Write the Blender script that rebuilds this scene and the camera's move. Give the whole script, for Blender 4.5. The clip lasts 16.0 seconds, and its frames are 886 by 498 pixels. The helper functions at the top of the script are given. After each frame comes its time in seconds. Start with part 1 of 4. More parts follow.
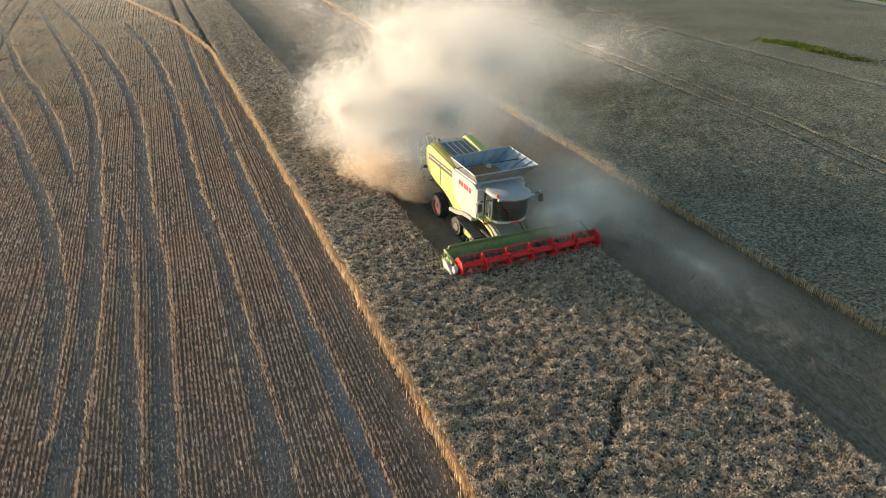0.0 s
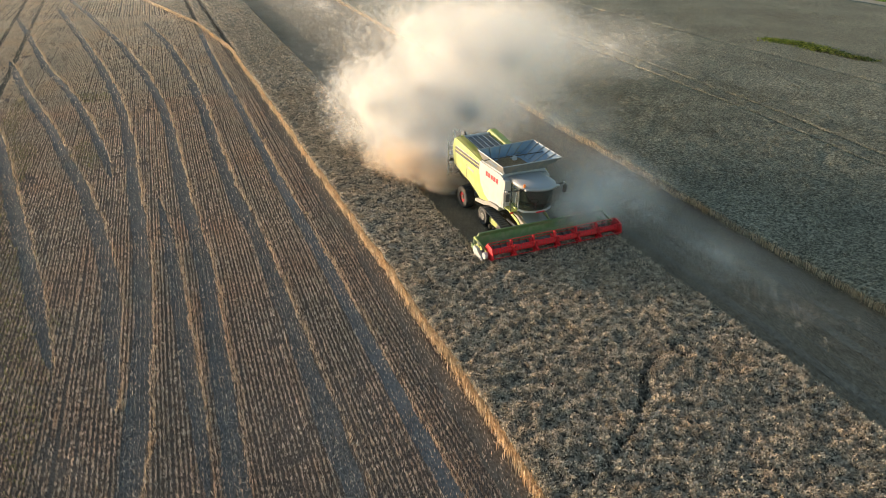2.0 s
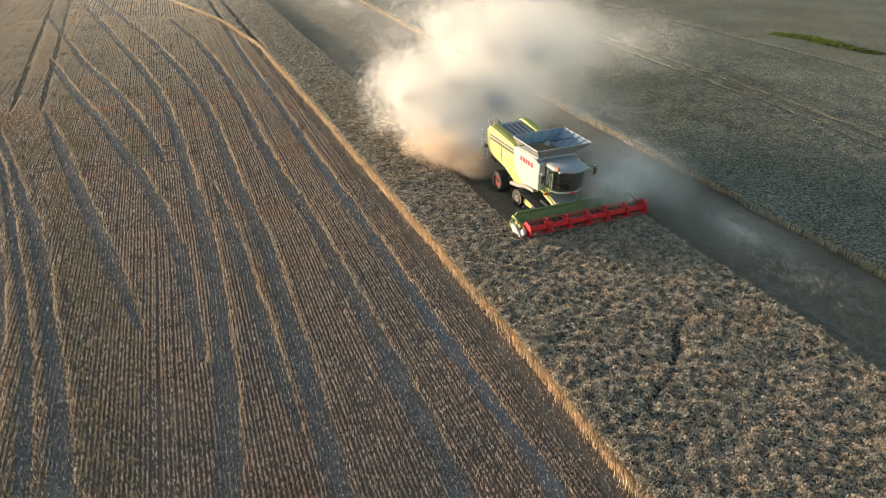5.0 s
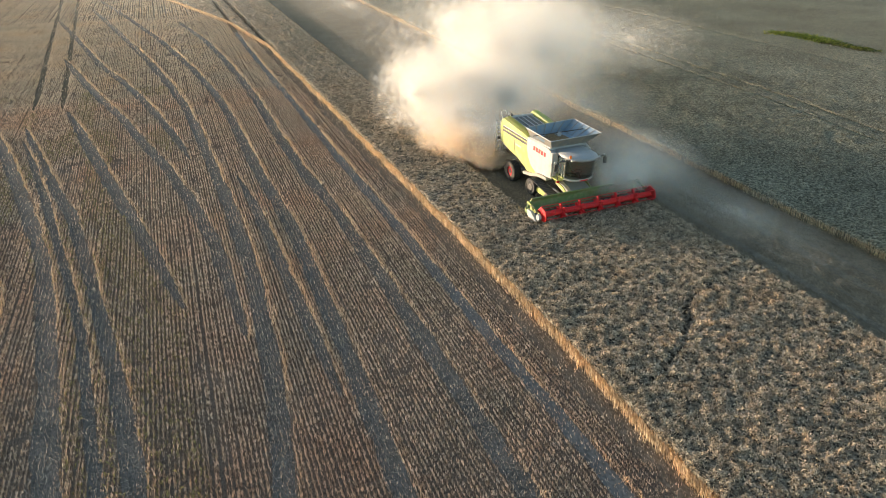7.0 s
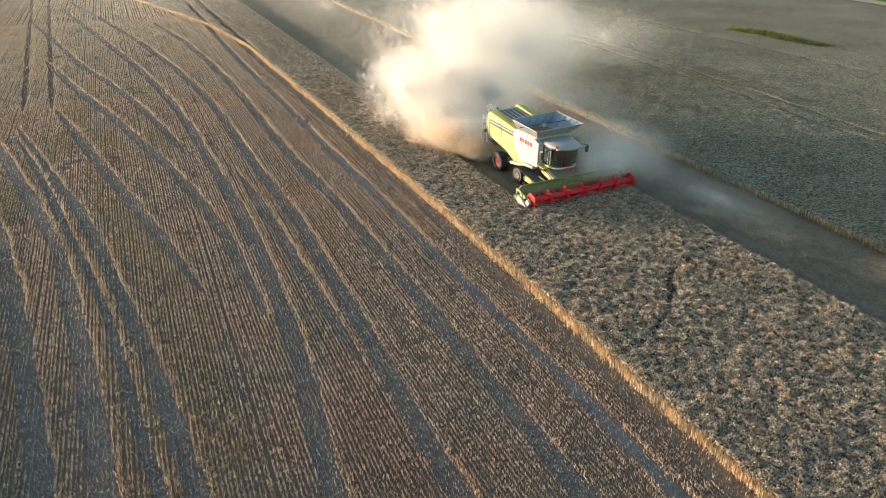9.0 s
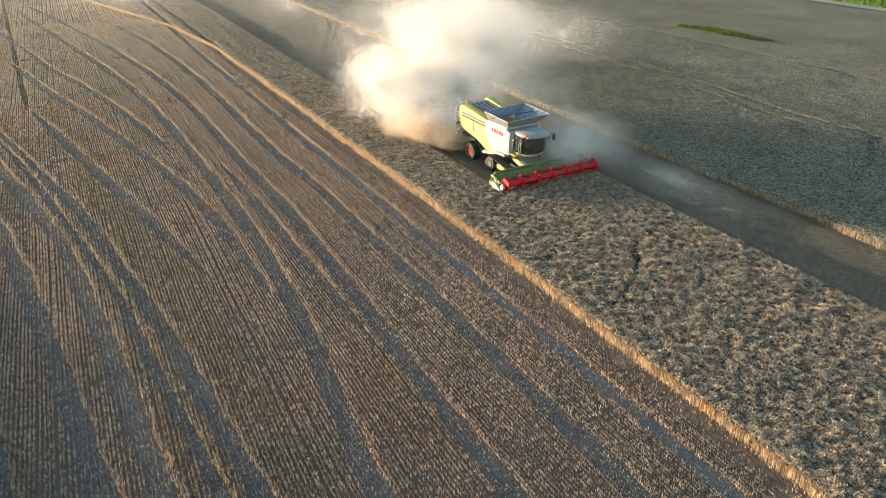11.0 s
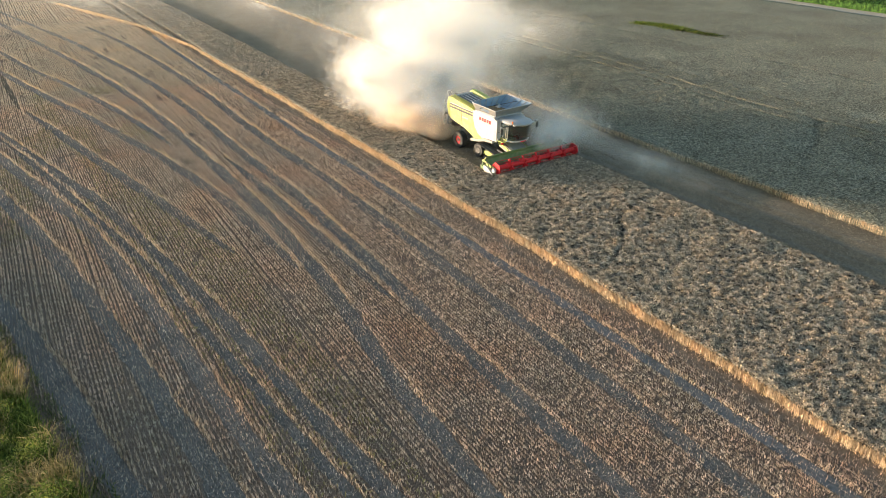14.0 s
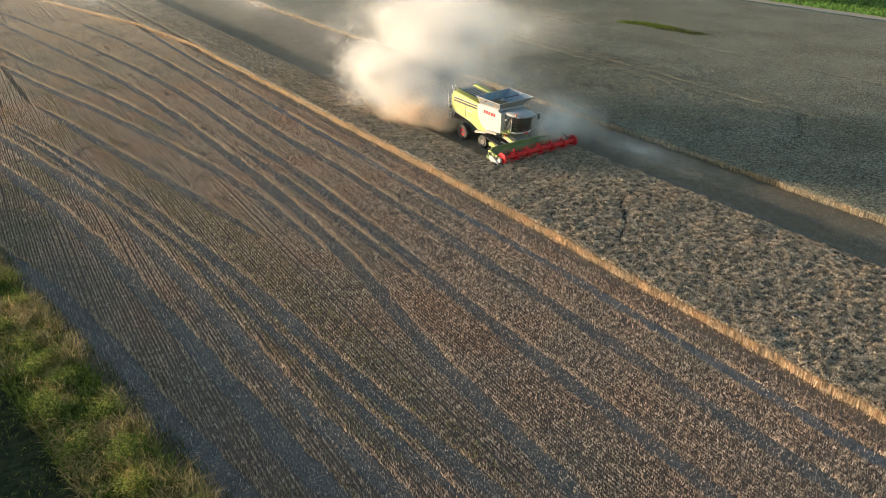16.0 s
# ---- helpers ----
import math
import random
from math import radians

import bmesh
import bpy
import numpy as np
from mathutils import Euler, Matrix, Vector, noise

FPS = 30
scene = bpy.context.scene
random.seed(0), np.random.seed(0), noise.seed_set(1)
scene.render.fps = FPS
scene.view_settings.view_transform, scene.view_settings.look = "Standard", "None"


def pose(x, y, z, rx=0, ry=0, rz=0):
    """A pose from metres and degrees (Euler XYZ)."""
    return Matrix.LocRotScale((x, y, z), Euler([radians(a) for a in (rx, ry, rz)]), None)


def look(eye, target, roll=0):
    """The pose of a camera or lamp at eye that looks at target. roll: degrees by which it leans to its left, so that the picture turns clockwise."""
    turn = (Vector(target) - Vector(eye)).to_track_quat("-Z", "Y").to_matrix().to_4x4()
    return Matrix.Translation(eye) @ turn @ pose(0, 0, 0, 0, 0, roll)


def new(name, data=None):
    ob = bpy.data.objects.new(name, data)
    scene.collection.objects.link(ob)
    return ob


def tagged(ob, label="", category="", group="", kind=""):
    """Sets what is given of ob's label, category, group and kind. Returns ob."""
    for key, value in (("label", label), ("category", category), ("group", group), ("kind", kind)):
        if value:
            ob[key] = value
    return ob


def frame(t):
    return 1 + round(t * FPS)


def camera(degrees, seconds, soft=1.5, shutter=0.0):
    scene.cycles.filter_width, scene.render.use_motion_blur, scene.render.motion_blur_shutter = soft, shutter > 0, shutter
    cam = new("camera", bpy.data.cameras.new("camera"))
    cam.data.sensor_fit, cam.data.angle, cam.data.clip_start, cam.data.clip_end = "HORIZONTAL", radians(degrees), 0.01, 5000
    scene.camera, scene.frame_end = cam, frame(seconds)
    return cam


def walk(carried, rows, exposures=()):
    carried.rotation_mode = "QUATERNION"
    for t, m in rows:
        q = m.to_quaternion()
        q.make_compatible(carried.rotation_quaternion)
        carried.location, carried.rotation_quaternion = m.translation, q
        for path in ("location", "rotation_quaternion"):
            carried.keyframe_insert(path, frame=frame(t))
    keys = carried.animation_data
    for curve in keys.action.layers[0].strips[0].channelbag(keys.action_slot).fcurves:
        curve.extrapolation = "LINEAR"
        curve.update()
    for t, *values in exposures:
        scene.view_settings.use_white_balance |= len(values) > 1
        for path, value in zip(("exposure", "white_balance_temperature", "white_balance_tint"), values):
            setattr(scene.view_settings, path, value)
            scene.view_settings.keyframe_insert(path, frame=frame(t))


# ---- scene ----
cam = camera(64.5, 16.0, soft=0.75)
# seconds, place of the eye, heading to the right of +y, tilt down, lean
PATH = [
    (0.0, -12.34, -29.74, 18.36, 21.16, 26.75, 0.59), (0.5, -12.94, -30.13, 18.41, 21.14, 26.75, 0.58),
    (1.0, -13.49, -30.35, 18.53, 21.17, 26.86, 0.64), (1.5, -14.12, -30.75, 18.56, 21.19, 26.77, 0.78),
    (2.0, -14.67, -31.14, 18.66, 21.13, 26.81, 0.77), (2.5, -15.25, -31.54, 18.74, 21.11, 26.83, 0.80),
    (3.0, -15.81, -31.97, 18.85, 21.04, 26.88, 0.82), (3.5, -16.34, -32.40, 18.96, 20.92, 26.95, 0.70),
    (4.0, -16.87, -32.82, 19.07, 20.70, 27.07, 0.56), (6.5, -19.66, -35.02, 19.00, 20.84, 26.76, 0.15),
    (7.0, -20.24, -35.50, 19.03, 21.03, 26.73, 0.16), (7.5, -20.96, -35.94, 19.10, 21.64, 26.73, 0.29),
    (8.0, -21.66, -36.46, 19.19, 22.36, 26.73, 0.33), (8.5, -22.35, -36.99, 19.31, 22.93, 26.75, 0.31),
    (9.0, -23.07, -37.52, 19.40, 23.95, 26.72, 0.25), (11.5, -26.95, -40.65, 19.95, 28.87, 26.69, 0.29),
    (12.0, -27.79, -41.06, 20.02, 29.99, 26.69, 0.29), (12.5, -28.72, -41.38, 20.17, 30.66, 26.76, 0.40),
    (13.0, -29.59, -41.79, 20.25, 31.09, 26.72, 0.43), (13.5, -30.49, -42.13, 20.29, 31.57, 26.68, 0.50),
    (14.0, -31.36, -42.50, 20.44, 31.96, 26.73, 0.56), (14.5, -32.30, -42.85, 20.58, 32.42, 26.76, 0.66),
    (15.0, -33.24, -43.16, 20.66, 32.89, 26.77, 0.76), (15.5, -34.17, -43.46, 20.66, 33.38, 26.76, 0.86),
    (16.0, -34.97, -43.88, 20.66, 33.69, 26.70, 0.92),
]
walk(cam, [(t, pose(x, y, z, 90 - p, 0, -h) @ pose(0, 0, 0, 0, 0, r)) for t, x, y, z, h, p, r in PATH],
     exposures=[(0.0, 1.90), (4.0, 1.95), (9.0, 2.18), (12.5, 2.28), (15.0, 2.37), (15.6, 2.38), (16.0, 1.98)])

# ---- light: a low evening sun from behind the harvester's left, clear sky ----
SUN_ELEV, SUN_DIR = radians(4.8), Vector((-0.62, 0.785, 0)).normalized()
sun_data = bpy.data.lights.new("sun", "SUN")
sun_data.energy, sun_data.angle, sun_data.color = 3.4, radians(0.6), (1.0, 0.80, 0.60)
sun = new("sun", sun_data)
to_sun = SUN_DIR * math.cos(SUN_ELEV) + Vector((0, 0, math.sin(SUN_ELEV)))
sun.matrix_world = look(to_sun * 200, (0, 0, 0))
world = bpy.data.worlds.new("sky")
scene.world = world
world.use_nodes = True
wn, wl = world.node_tree.nodes, world.node_tree.links
sky = wn.new("ShaderNodeTexSky")
sky.sky_type, sky.sun_disc = "NISHITA", False
sky.sun_elevation, sky.sun_rotation = SUN_ELEV, math.atan2(SUN_DIR.x, SUN_DIR.y)
sky.air_density, sky.dust_density, sky.ozone_density = 1.0, 0.95, 1.15
wl.new(sky.outputs[0], wn["Background"].inputs[0])
wn["Background"].inputs[1].default_value = 0.15


scene.cycles.transparent_max_bounces = 110
scene.cycles.max_bounces, scene.cycles.diffuse_bounces, scene.cycles.transmission_bounces = 12, 10, 10


# ---- materials ----
def material(name, rough=0.8, metal=0.0, spec=0.3):
    m = bpy.data.materials.new(name)
    m.use_nodes = True
    b = m.node_tree.nodes["Principled BSDF"]
    b.inputs["Roughness"].default_value = rough
    b.inputs["Metallic"].default_value = metal
    b.inputs["Specular IOR Level"].default_value = spec
    return m, m.node_tree.nodes, m.node_tree.links, b


def ramp(nodes, stops):
    r = nodes.new("ShaderNodeValToRGB")
    e = r.color_ramp.elements
    while len(e) < len(stops):
        e.new(0.5)
    for k, (p, c) in enumerate(stops):
        e[k].position, e[k].color = p, (*c, 1)
    return r


def noise_tex(nodes, links, coord, scale, detail=4.0, stretch=None):
    n = nodes.new("ShaderNodeTexNoise")
    n.inputs["Scale"].default_value, n.inputs["Detail"].default_value = scale, detail
    if stretch:
        mp = nodes.new("ShaderNodeMapping")
        mp.inputs["Scale"].default_value = stretch
        links.new(coord, mp.inputs[0])
        links.new(mp.outputs[0], n.inputs["Vector"])
    else:
        links.new(coord, n.inputs["Vector"])
    return n


def mix_col(nodes, links, fac, a, b, how="MIX"):
    m = nodes.new("ShaderNodeMix")
    m.data_type, m.blend_type = "RGBA", how
    for sock, v in ((m.inputs["Factor"], fac), (m.inputs[6], a), (m.inputs[7], b)):
        if isinstance(v, (int, float)):
            sock.default_value = v
        elif isinstance(v, tuple):
            sock.default_value = (*v, 1)
        else:
            links.new(v, sock)
    return m.outputs[2]


def bump(nodes, links, height, bsdf, strength, distance):
    b = nodes.new("ShaderNodeBump")
    b.inputs["Strength"].default_value, b.inputs["Distance"].default_value = strength, distance
    links.new(height, b.inputs["Height"])
    links.new(b.outputs[0], bsdf.inputs["Normal"])


def earth(name, fine_stops, coarse_stops, fine=9.0, coarse=0.25, amount=0.5, stretch=None, depth=0.05, rough=0.95):
    """Ground-like material: fine grain, large patches multiplied over it, relief."""
    m, n, l, b = material(name, rough, spec=0.1)
    pos = n.new("ShaderNodeNewGeometry").outputs["Position"]
    f = noise_tex(n, l, pos, fine, 6.0, stretch)
    c = noise_tex(n, l, pos, coarse, 3.0)
    rf, rc = ramp(n, fine_stops), ramp(n, coarse_stops)
    l.new(f.outputs[0], rf.inputs[0])
    l.new(c.outputs[0], rc.inputs[0])
    l.new(mix_col(n, l, amount, rf.outputs[0], rc.outputs[0], "MULTIPLY"), b.inputs["Base Color"])
    bump(n, l, f.outputs[0], b, 1.0, depth)
    return m


def blades_mat(name, stops, patch, patch_scale=0.3, shine=0.25, clump=0.0, low=0.55):
    """Stalks and leaves: a colour for each, patches over the field, light shining through."""
    m, n, l, b = material(name, 0.75, spec=0.15)
    geo = n.new("ShaderNodeNewGeometry")
    r = ramp(n, stops)
    l.new(geo.outputs["Random Per Island"], r.inputs[0])
    c = noise_tex(n, l, geo.outputs["Position"], patch_scale, 3.0)
    rc = ramp(n, patch)
    l.new(c.outputs[0], rc.inputs[0])
    col = mix_col(n, l, 1.0, r.outputs[0], rc.outputs[0], "MULTIPLY")
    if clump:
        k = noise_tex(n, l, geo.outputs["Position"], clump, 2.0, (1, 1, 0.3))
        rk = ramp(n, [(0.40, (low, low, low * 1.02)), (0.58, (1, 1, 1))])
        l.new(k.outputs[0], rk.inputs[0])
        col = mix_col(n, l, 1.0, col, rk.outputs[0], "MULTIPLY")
    l.new(col, b.inputs["Base Color"])
    tr = n.new("ShaderNodeBsdfTranslucent")
    l.new(col, tr.inputs[0])
    mx = n.new("ShaderNodeMixShader")
    mx.inputs[0].default_value = shine
    l.new(b.outputs[0], mx.inputs[1])
    l.new(tr.outputs[0], mx.inputs[2])
    l.new(mx.outputs[0], n["Material Output"].inputs["Surface"])
    return m


def paint(name, color, rough=0.35, dirt=(0.32, 0.25, 0.17), dirty=0.35, metal=0.0, scale=2.5):
    """Painted or bare sheet metal with field dust lying on it."""
    m, n, l, b = material(name, rough, metal, 0.5)
    co = n.new("ShaderNodeTexCoord").outputs["Object"]
    big = noise_tex(n, l, co, scale, 5.0)
    fine = noise_tex(n, l, co, 30.0, 4.0)
    r = ramp(n, [(0.42, (0, 0, 0)), (0.75, (1, 1, 1))])
    l.new(big.outputs[0], r.inputs[0])
    mul = n.new("ShaderNodeMath")
    mul.operation = "MULTIPLY"
    l.new(r.outputs[0], mul.inputs[0])
    mul.inputs[1].default_value = dirty
    col = mix_col(n, l, mul.outputs[0], color, dirt)
    l.new(col, b.inputs["Base Color"])
    rr = n.new("ShaderNodeMapRange")
    rr.inputs["To Min"].default_value, rr.inputs["To Max"].default_value = rough, min(rough + 0.35, 1)
    l.new(fine.outputs[0], rr.inputs[0])
    l.new(rr.outputs[0], b.inputs["Roughness"])
    return m


WHITE1, GREY1 = (1, 1, 1), (0.72, 0.70, 0.68)
M_SOIL = earth("field_soil", [(0.32, (0.050, 0.038, 0.030)), (0.68, (0.200, 0.155, 0.120))], [(0.35, GREY1), (0.65, WHITE1)], 14, 0.3, 0.6, depth=0.04)
M_TRACK = earth("flattened_straw", [(0.3, (0.050, 0.049, 0.046)), (0.7, (0.150, 0.145, 0.136))], [(0.35, GREY1), (0.65, WHITE1)], 12, 0.5, 0.6, (1.6, 0.6, 1), 0.05)
M_BARE = earth("bare_wheel_track", [(0.3, (0.078, 0.079, 0.078)), (0.7, (0.155, 0.155, 0.15))], [(0.35, GREY1), (0.65, WHITE1)], 10, 0.7, 0.6, (1, 0.5, 1), 0.03)
M_BROWN = earth("brown_cracked_soil", [(0.3, (0.085, 0.067, 0.050)), (0.7, (0.205, 0.165, 0.125))], [(0.35, GREY1), (0.65, WHITE1)], 10, 0.7, 0.6, (1, 0.5, 1), 0.04)
M_CHAFFBAND = earth("chaff_on_stubble", [(0.3, (0.08, 0.072, 0.056)), (0.7, (0.20, 0.178, 0.138))], [(0.35, GREY1), (0.65, WHITE1)], 12, 0.5, 0.6, (2.0, 0.5, 1), 0.05)
M_RUT = earth("dark_tramline_soil", [(0.3, (0.035, 0.03, 0.022)), (0.7, (0.10, 0.085, 0.06))], [(0.35, GREY1), (0.65, WHITE1)], 8, 0.7, 0.6, None, 0.05)
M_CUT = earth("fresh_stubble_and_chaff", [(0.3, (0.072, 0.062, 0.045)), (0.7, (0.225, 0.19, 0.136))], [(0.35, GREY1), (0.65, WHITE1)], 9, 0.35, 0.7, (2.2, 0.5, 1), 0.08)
M_FAR_STUBBLE = earth("far_stubble", [(0.32, (0.11, 0.095, 0.078)), (0.68, (0.40, 0.34, 0.27))], [(0.35, GREY1), (0.65, WHITE1)], 5, 0.12, 0.7, (3.0, 0.45, 1), 0.12)
# dark stops of both canopies: shade in gaps between the ears, put into colour
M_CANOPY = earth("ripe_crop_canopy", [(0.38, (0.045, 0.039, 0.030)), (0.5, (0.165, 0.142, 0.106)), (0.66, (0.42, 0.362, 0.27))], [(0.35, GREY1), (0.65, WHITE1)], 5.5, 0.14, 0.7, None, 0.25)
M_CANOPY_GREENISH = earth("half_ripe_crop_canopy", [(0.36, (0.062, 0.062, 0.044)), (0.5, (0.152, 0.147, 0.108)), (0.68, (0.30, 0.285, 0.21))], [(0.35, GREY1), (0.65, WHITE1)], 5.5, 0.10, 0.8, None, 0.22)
M_GREENCROP = earth("green_leaf_crop", [(0.34, (0.012, 0.03, 0.007)), (0.68, (0.05, 0.11, 0.022))], [(0.35, GREY1), (0.65, WHITE1)], 1.6, 0.15, 0.6, None, 0.5)
M_ROAD = earth("dirt_farm_track", [(0.3, (0.26, 0.22, 0.17)), (0.7, (0.42, 0.36, 0.28))], [(0.35, GREY1), (0.65, WHITE1)], 2.0, 0.1, 0.6, None, 0.03)
M_GRASS = earth("rough_grass_ground", [(0.32, (0.010, 0.017, 0.007)), (0.68, (0.040, 0.048, 0.021))], [(0.35, GREY1), (0.65, WHITE1)], 3.0, 0.4, 0.7, None, 0.15)
PATCH = [(0.32, (0.78, 0.80, 0.80)), (0.52, (1, 0.98, 0.95)), (0.72, (1, 0.90, 0.80))]
REDPATCH = [(0.30, (0.76, 0.82, 0.82)), (0.50, (1, 0.98, 0.95)), (0.68, (1, 0.865, 0.77))]
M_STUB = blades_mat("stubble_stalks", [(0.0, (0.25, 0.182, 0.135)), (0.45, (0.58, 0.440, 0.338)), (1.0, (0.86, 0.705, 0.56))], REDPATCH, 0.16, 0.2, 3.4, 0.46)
# narrow, less red range: the distance haze is put into the far stalks' colour
M_STUB_HAZED = blades_mat("hazed_far_stalks", [(0.0, (0.33, 0.265, 0.200)), (0.5, (0.50, 0.412, 0.315)), (1.0, (0.68, 0.570, 0.445))], PATCH, 0.16, 0.2, 2.0, 0.75)
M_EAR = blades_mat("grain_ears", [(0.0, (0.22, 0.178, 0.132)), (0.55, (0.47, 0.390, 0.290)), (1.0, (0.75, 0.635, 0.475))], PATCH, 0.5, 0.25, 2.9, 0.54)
# darker copy of the stubble; the cut strip's shade is put into its colour
M_CUTSTUB_SHADED = blades_mat("shaded_cut_stalks", [(0.0, (0.10, 0.085, 0.062)), (0.5, (0.20, 0.170, 0.125)), (1.0, (0.36, 0.305, 0.225))], PATCH, 0.4, 0.15, 2.0, 0.6)
M_EAR_GREENISH = blades_mat("half_ripe_ears", [(0.0, (0.10, 0.100, 0.074)), (0.6, (0.21, 0.202, 0.150)), (1.0, (0.38, 0.355, 0.270))], PATCH, 0.2, 0.22, 1.6, 0.5)
# warm sunlight is partly put into this straw's colour
M_STRAW = blades_mat("standing_straw", [(0.0, (0.30, 0.210, 0.130)), (0.6, (0.58, 0.435, 0.285)), (1.0, (0.80, 0.66, 0.47))], PATCH, 0.6, 0.3)
# duller copy of the straw for cut edges; shade is put into its colour
M_STRAW_SHADED = blades_mat("shaded_straw", [(0.0, (0.24, 0.18, 0.12)), (0.6, (0.46, 0.36, 0.24)), (1.0, (0.70, 0.59, 0.43))], PATCH, 0.6, 0.25)
# gold of the sun-facing row edges is put into this colour
M_ROWEDGE = blades_mat("sunlit_edge_stubble", [(0.0, (0.20, 0.15, 0.105)), (0.6, (0.44, 0.335, 0.235)), (1.0, (0.70, 0.575, 0.43))], PATCH, 0.6, 0.25)
M_LITTER = blades_mat("loose_straw", [(0.0, (0.07, 0.067, 0.06)), (1.0, (0.40, 0.37, 0.32))], PATCH, 0.6, 0.1)
M_WEED = blades_mat("green_weed_leaves", [(0.0, (0.016, 0.032, 0.008)), (0.6, (0.075, 0.105, 0.022)), (1.0, (0.25, 0.245, 0.06))], PATCH, 0.7, 0.35)
# brighter copy of the weed green; sunlight on leaves is put into the colour
M_LEAF_LIT = blades_mat("sunlit_green_leaves", [(0.0, (0.025, 0.05, 0.008)), (0.6, (0.12, 0.17, 0.028)), (1.0, (0.30, 0.32, 0.065))], PATCH, 0.7, 0.4)
M_DRYGRASS = blades_mat("dry_seed_grass", [(0.0, (0.15, 0.125, 0.05)), (1.0, (0.56, 0.42, 0.20))], PATCH, 0.7, 0.35)
M_OLIVE = blades_mat("olive_weeds", [(0.0, (0.09, 0.085, 0.035)), (1.0, (0.28, 0.25, 0.12))], PATCH, 0.7, 0.3)
M_DARKDRY = blades_mat("dead_weeds", [(0.0, (0.03, 0.03, 0.02)), (1.0, (0.12, 0.10, 0.06))], PATCH, 0.7, 0.1)
M_DARKLEAF = blades_mat("maize_leaves", [(0.0, (0.015, 0.042, 0.009)), (1.0, (0.06, 0.13, 0.025))], PATCH, 0.3, 0.3)


def dust_mat(name, color, alpha):
    """Specks of dust that let part of the light by."""
    m = bpy.data.materials.new(name)
    m.use_nodes = True
    n, l = m.node_tree.nodes, m.node_tree.links
    n.remove(n["Principled BSDF"])
    d, t, x = n.new("ShaderNodeBsdfDiffuse"), n.new("ShaderNodeBsdfTranslucent"), n.new("ShaderNodeMixShader")
    clear, y = n.new("ShaderNodeBsdfTransparent"), n.new("ShaderNodeMixShader")
    d.inputs[0].default_value = t.inputs[0].default_value = (*color, 1)
    l.new(d.outputs[0], x.inputs[1])
    l.new(t.outputs[0], x.inputs[2])
    x.inputs[0].default_value = 0.5
    y.inputs[0].default_value = alpha
    l.new(clear.outputs[0], y.inputs[1])
    l.new(x.outputs[0], y.inputs[2])
    l.new(y.outputs[0], n["Material Output"].inputs["Surface"])
    return m


M_DUST = dust_mat("fine_pale_dust", (0.86, 0.845, 0.81), 0.040)
M_HAZE = dust_mat("thin_dust_haze", (0.80, 0.78, 0.74), 0.022)
M_CHAFF = dust_mat("tan_chaff_dust", (0.84, 0.71, 0.56), 0.09)


# ---- building helpers ----
def mesh_from(name, verts, faces, mat, sides=None):
    """A mesh from arrays: verts (n,3), faces (m,k)."""
    me = bpy.data.meshes.new(name)
    v, f = np.asarray(verts, np.float32), np.asarray(faces, np.int32)
    me.vertices.add(len(v))
    me.vertices.foreach_set("co", v.ravel())
    me.loops.add(f.size)
    me.loops.foreach_set("vertex_index", f.ravel())
    me.polygons.add(len(f))
    me.polygons.foreach_set("loop_start", np.arange(0, f.size, f.shape[1], dtype=np.int32))
    me.update(calc_edges=True)
    me.materials.append(mat)
    return me


def loft(name, ys, left, right, cols, height, mat, skirt=True):
    """A sheet over rows at ys from left(y) to right(y), height(x, y), closed down to the ground at its rims."""
    ys = np.asarray(ys, float)
    u = np.linspace(0, 1, cols)
    X = np.stack([left(y) + (right(y) - left(y)) * u for y in ys])
    Y = np.repeat(ys[:, None], cols, 1)
    Z = height(X, Y)
    V = np.stack([X, Y, Z], -1).reshape(-1, 3)
    i = np.arange(len(ys) * cols).reshape(len(ys), cols)
    F = [np.stack([i[:-1, :-1], i[:-1, 1:], i[1:, 1:], i[1:, :-1]], -1).reshape(-1, 4)]
    if skirt:
        ring = np.concatenate([i[0, :], i[1:, -1], i[-1, -2::-1], i[-2:0:-1, 0]])
        base = V[ring].copy()
        base[:, 2] = -0.02
        k = len(V) + np.arange(len(ring))
        V = np.concatenate([V, base])
        F.append(np.stack([ring, k, np.roll(k, -1), np.roll(ring, -1)], -1))
    return mesh_from(name, V, np.concatenate(F), mat)


rng = np.random.default_rng(7)


def smooth_noise(X, Y, scale, seed):
    """Cheap value noise on arrays, 0 to 1."""
    g = np.random.default_rng(seed).random((64, 64))
    x, y = X * scale, Y * scale
    xi, yi = np.floor(x).astype(int), np.floor(y).astype(int)
    fx, fy = x - xi, y - yi
    fx, fy = fx * fx * (3 - 2 * fx), fy * fy * (3 - 2 * fy)
    a, b = g[xi % 64, yi % 64], g[(xi + 1) % 64, yi % 64]
    c, d = g[xi % 64, (yi + 1) % 64], g[(xi + 1) % 64, (yi + 1) % 64]
    return (a * (1 - fx) + b * fx) * (1 - fy) + (c * (1 - fx) + d * fx) * fy


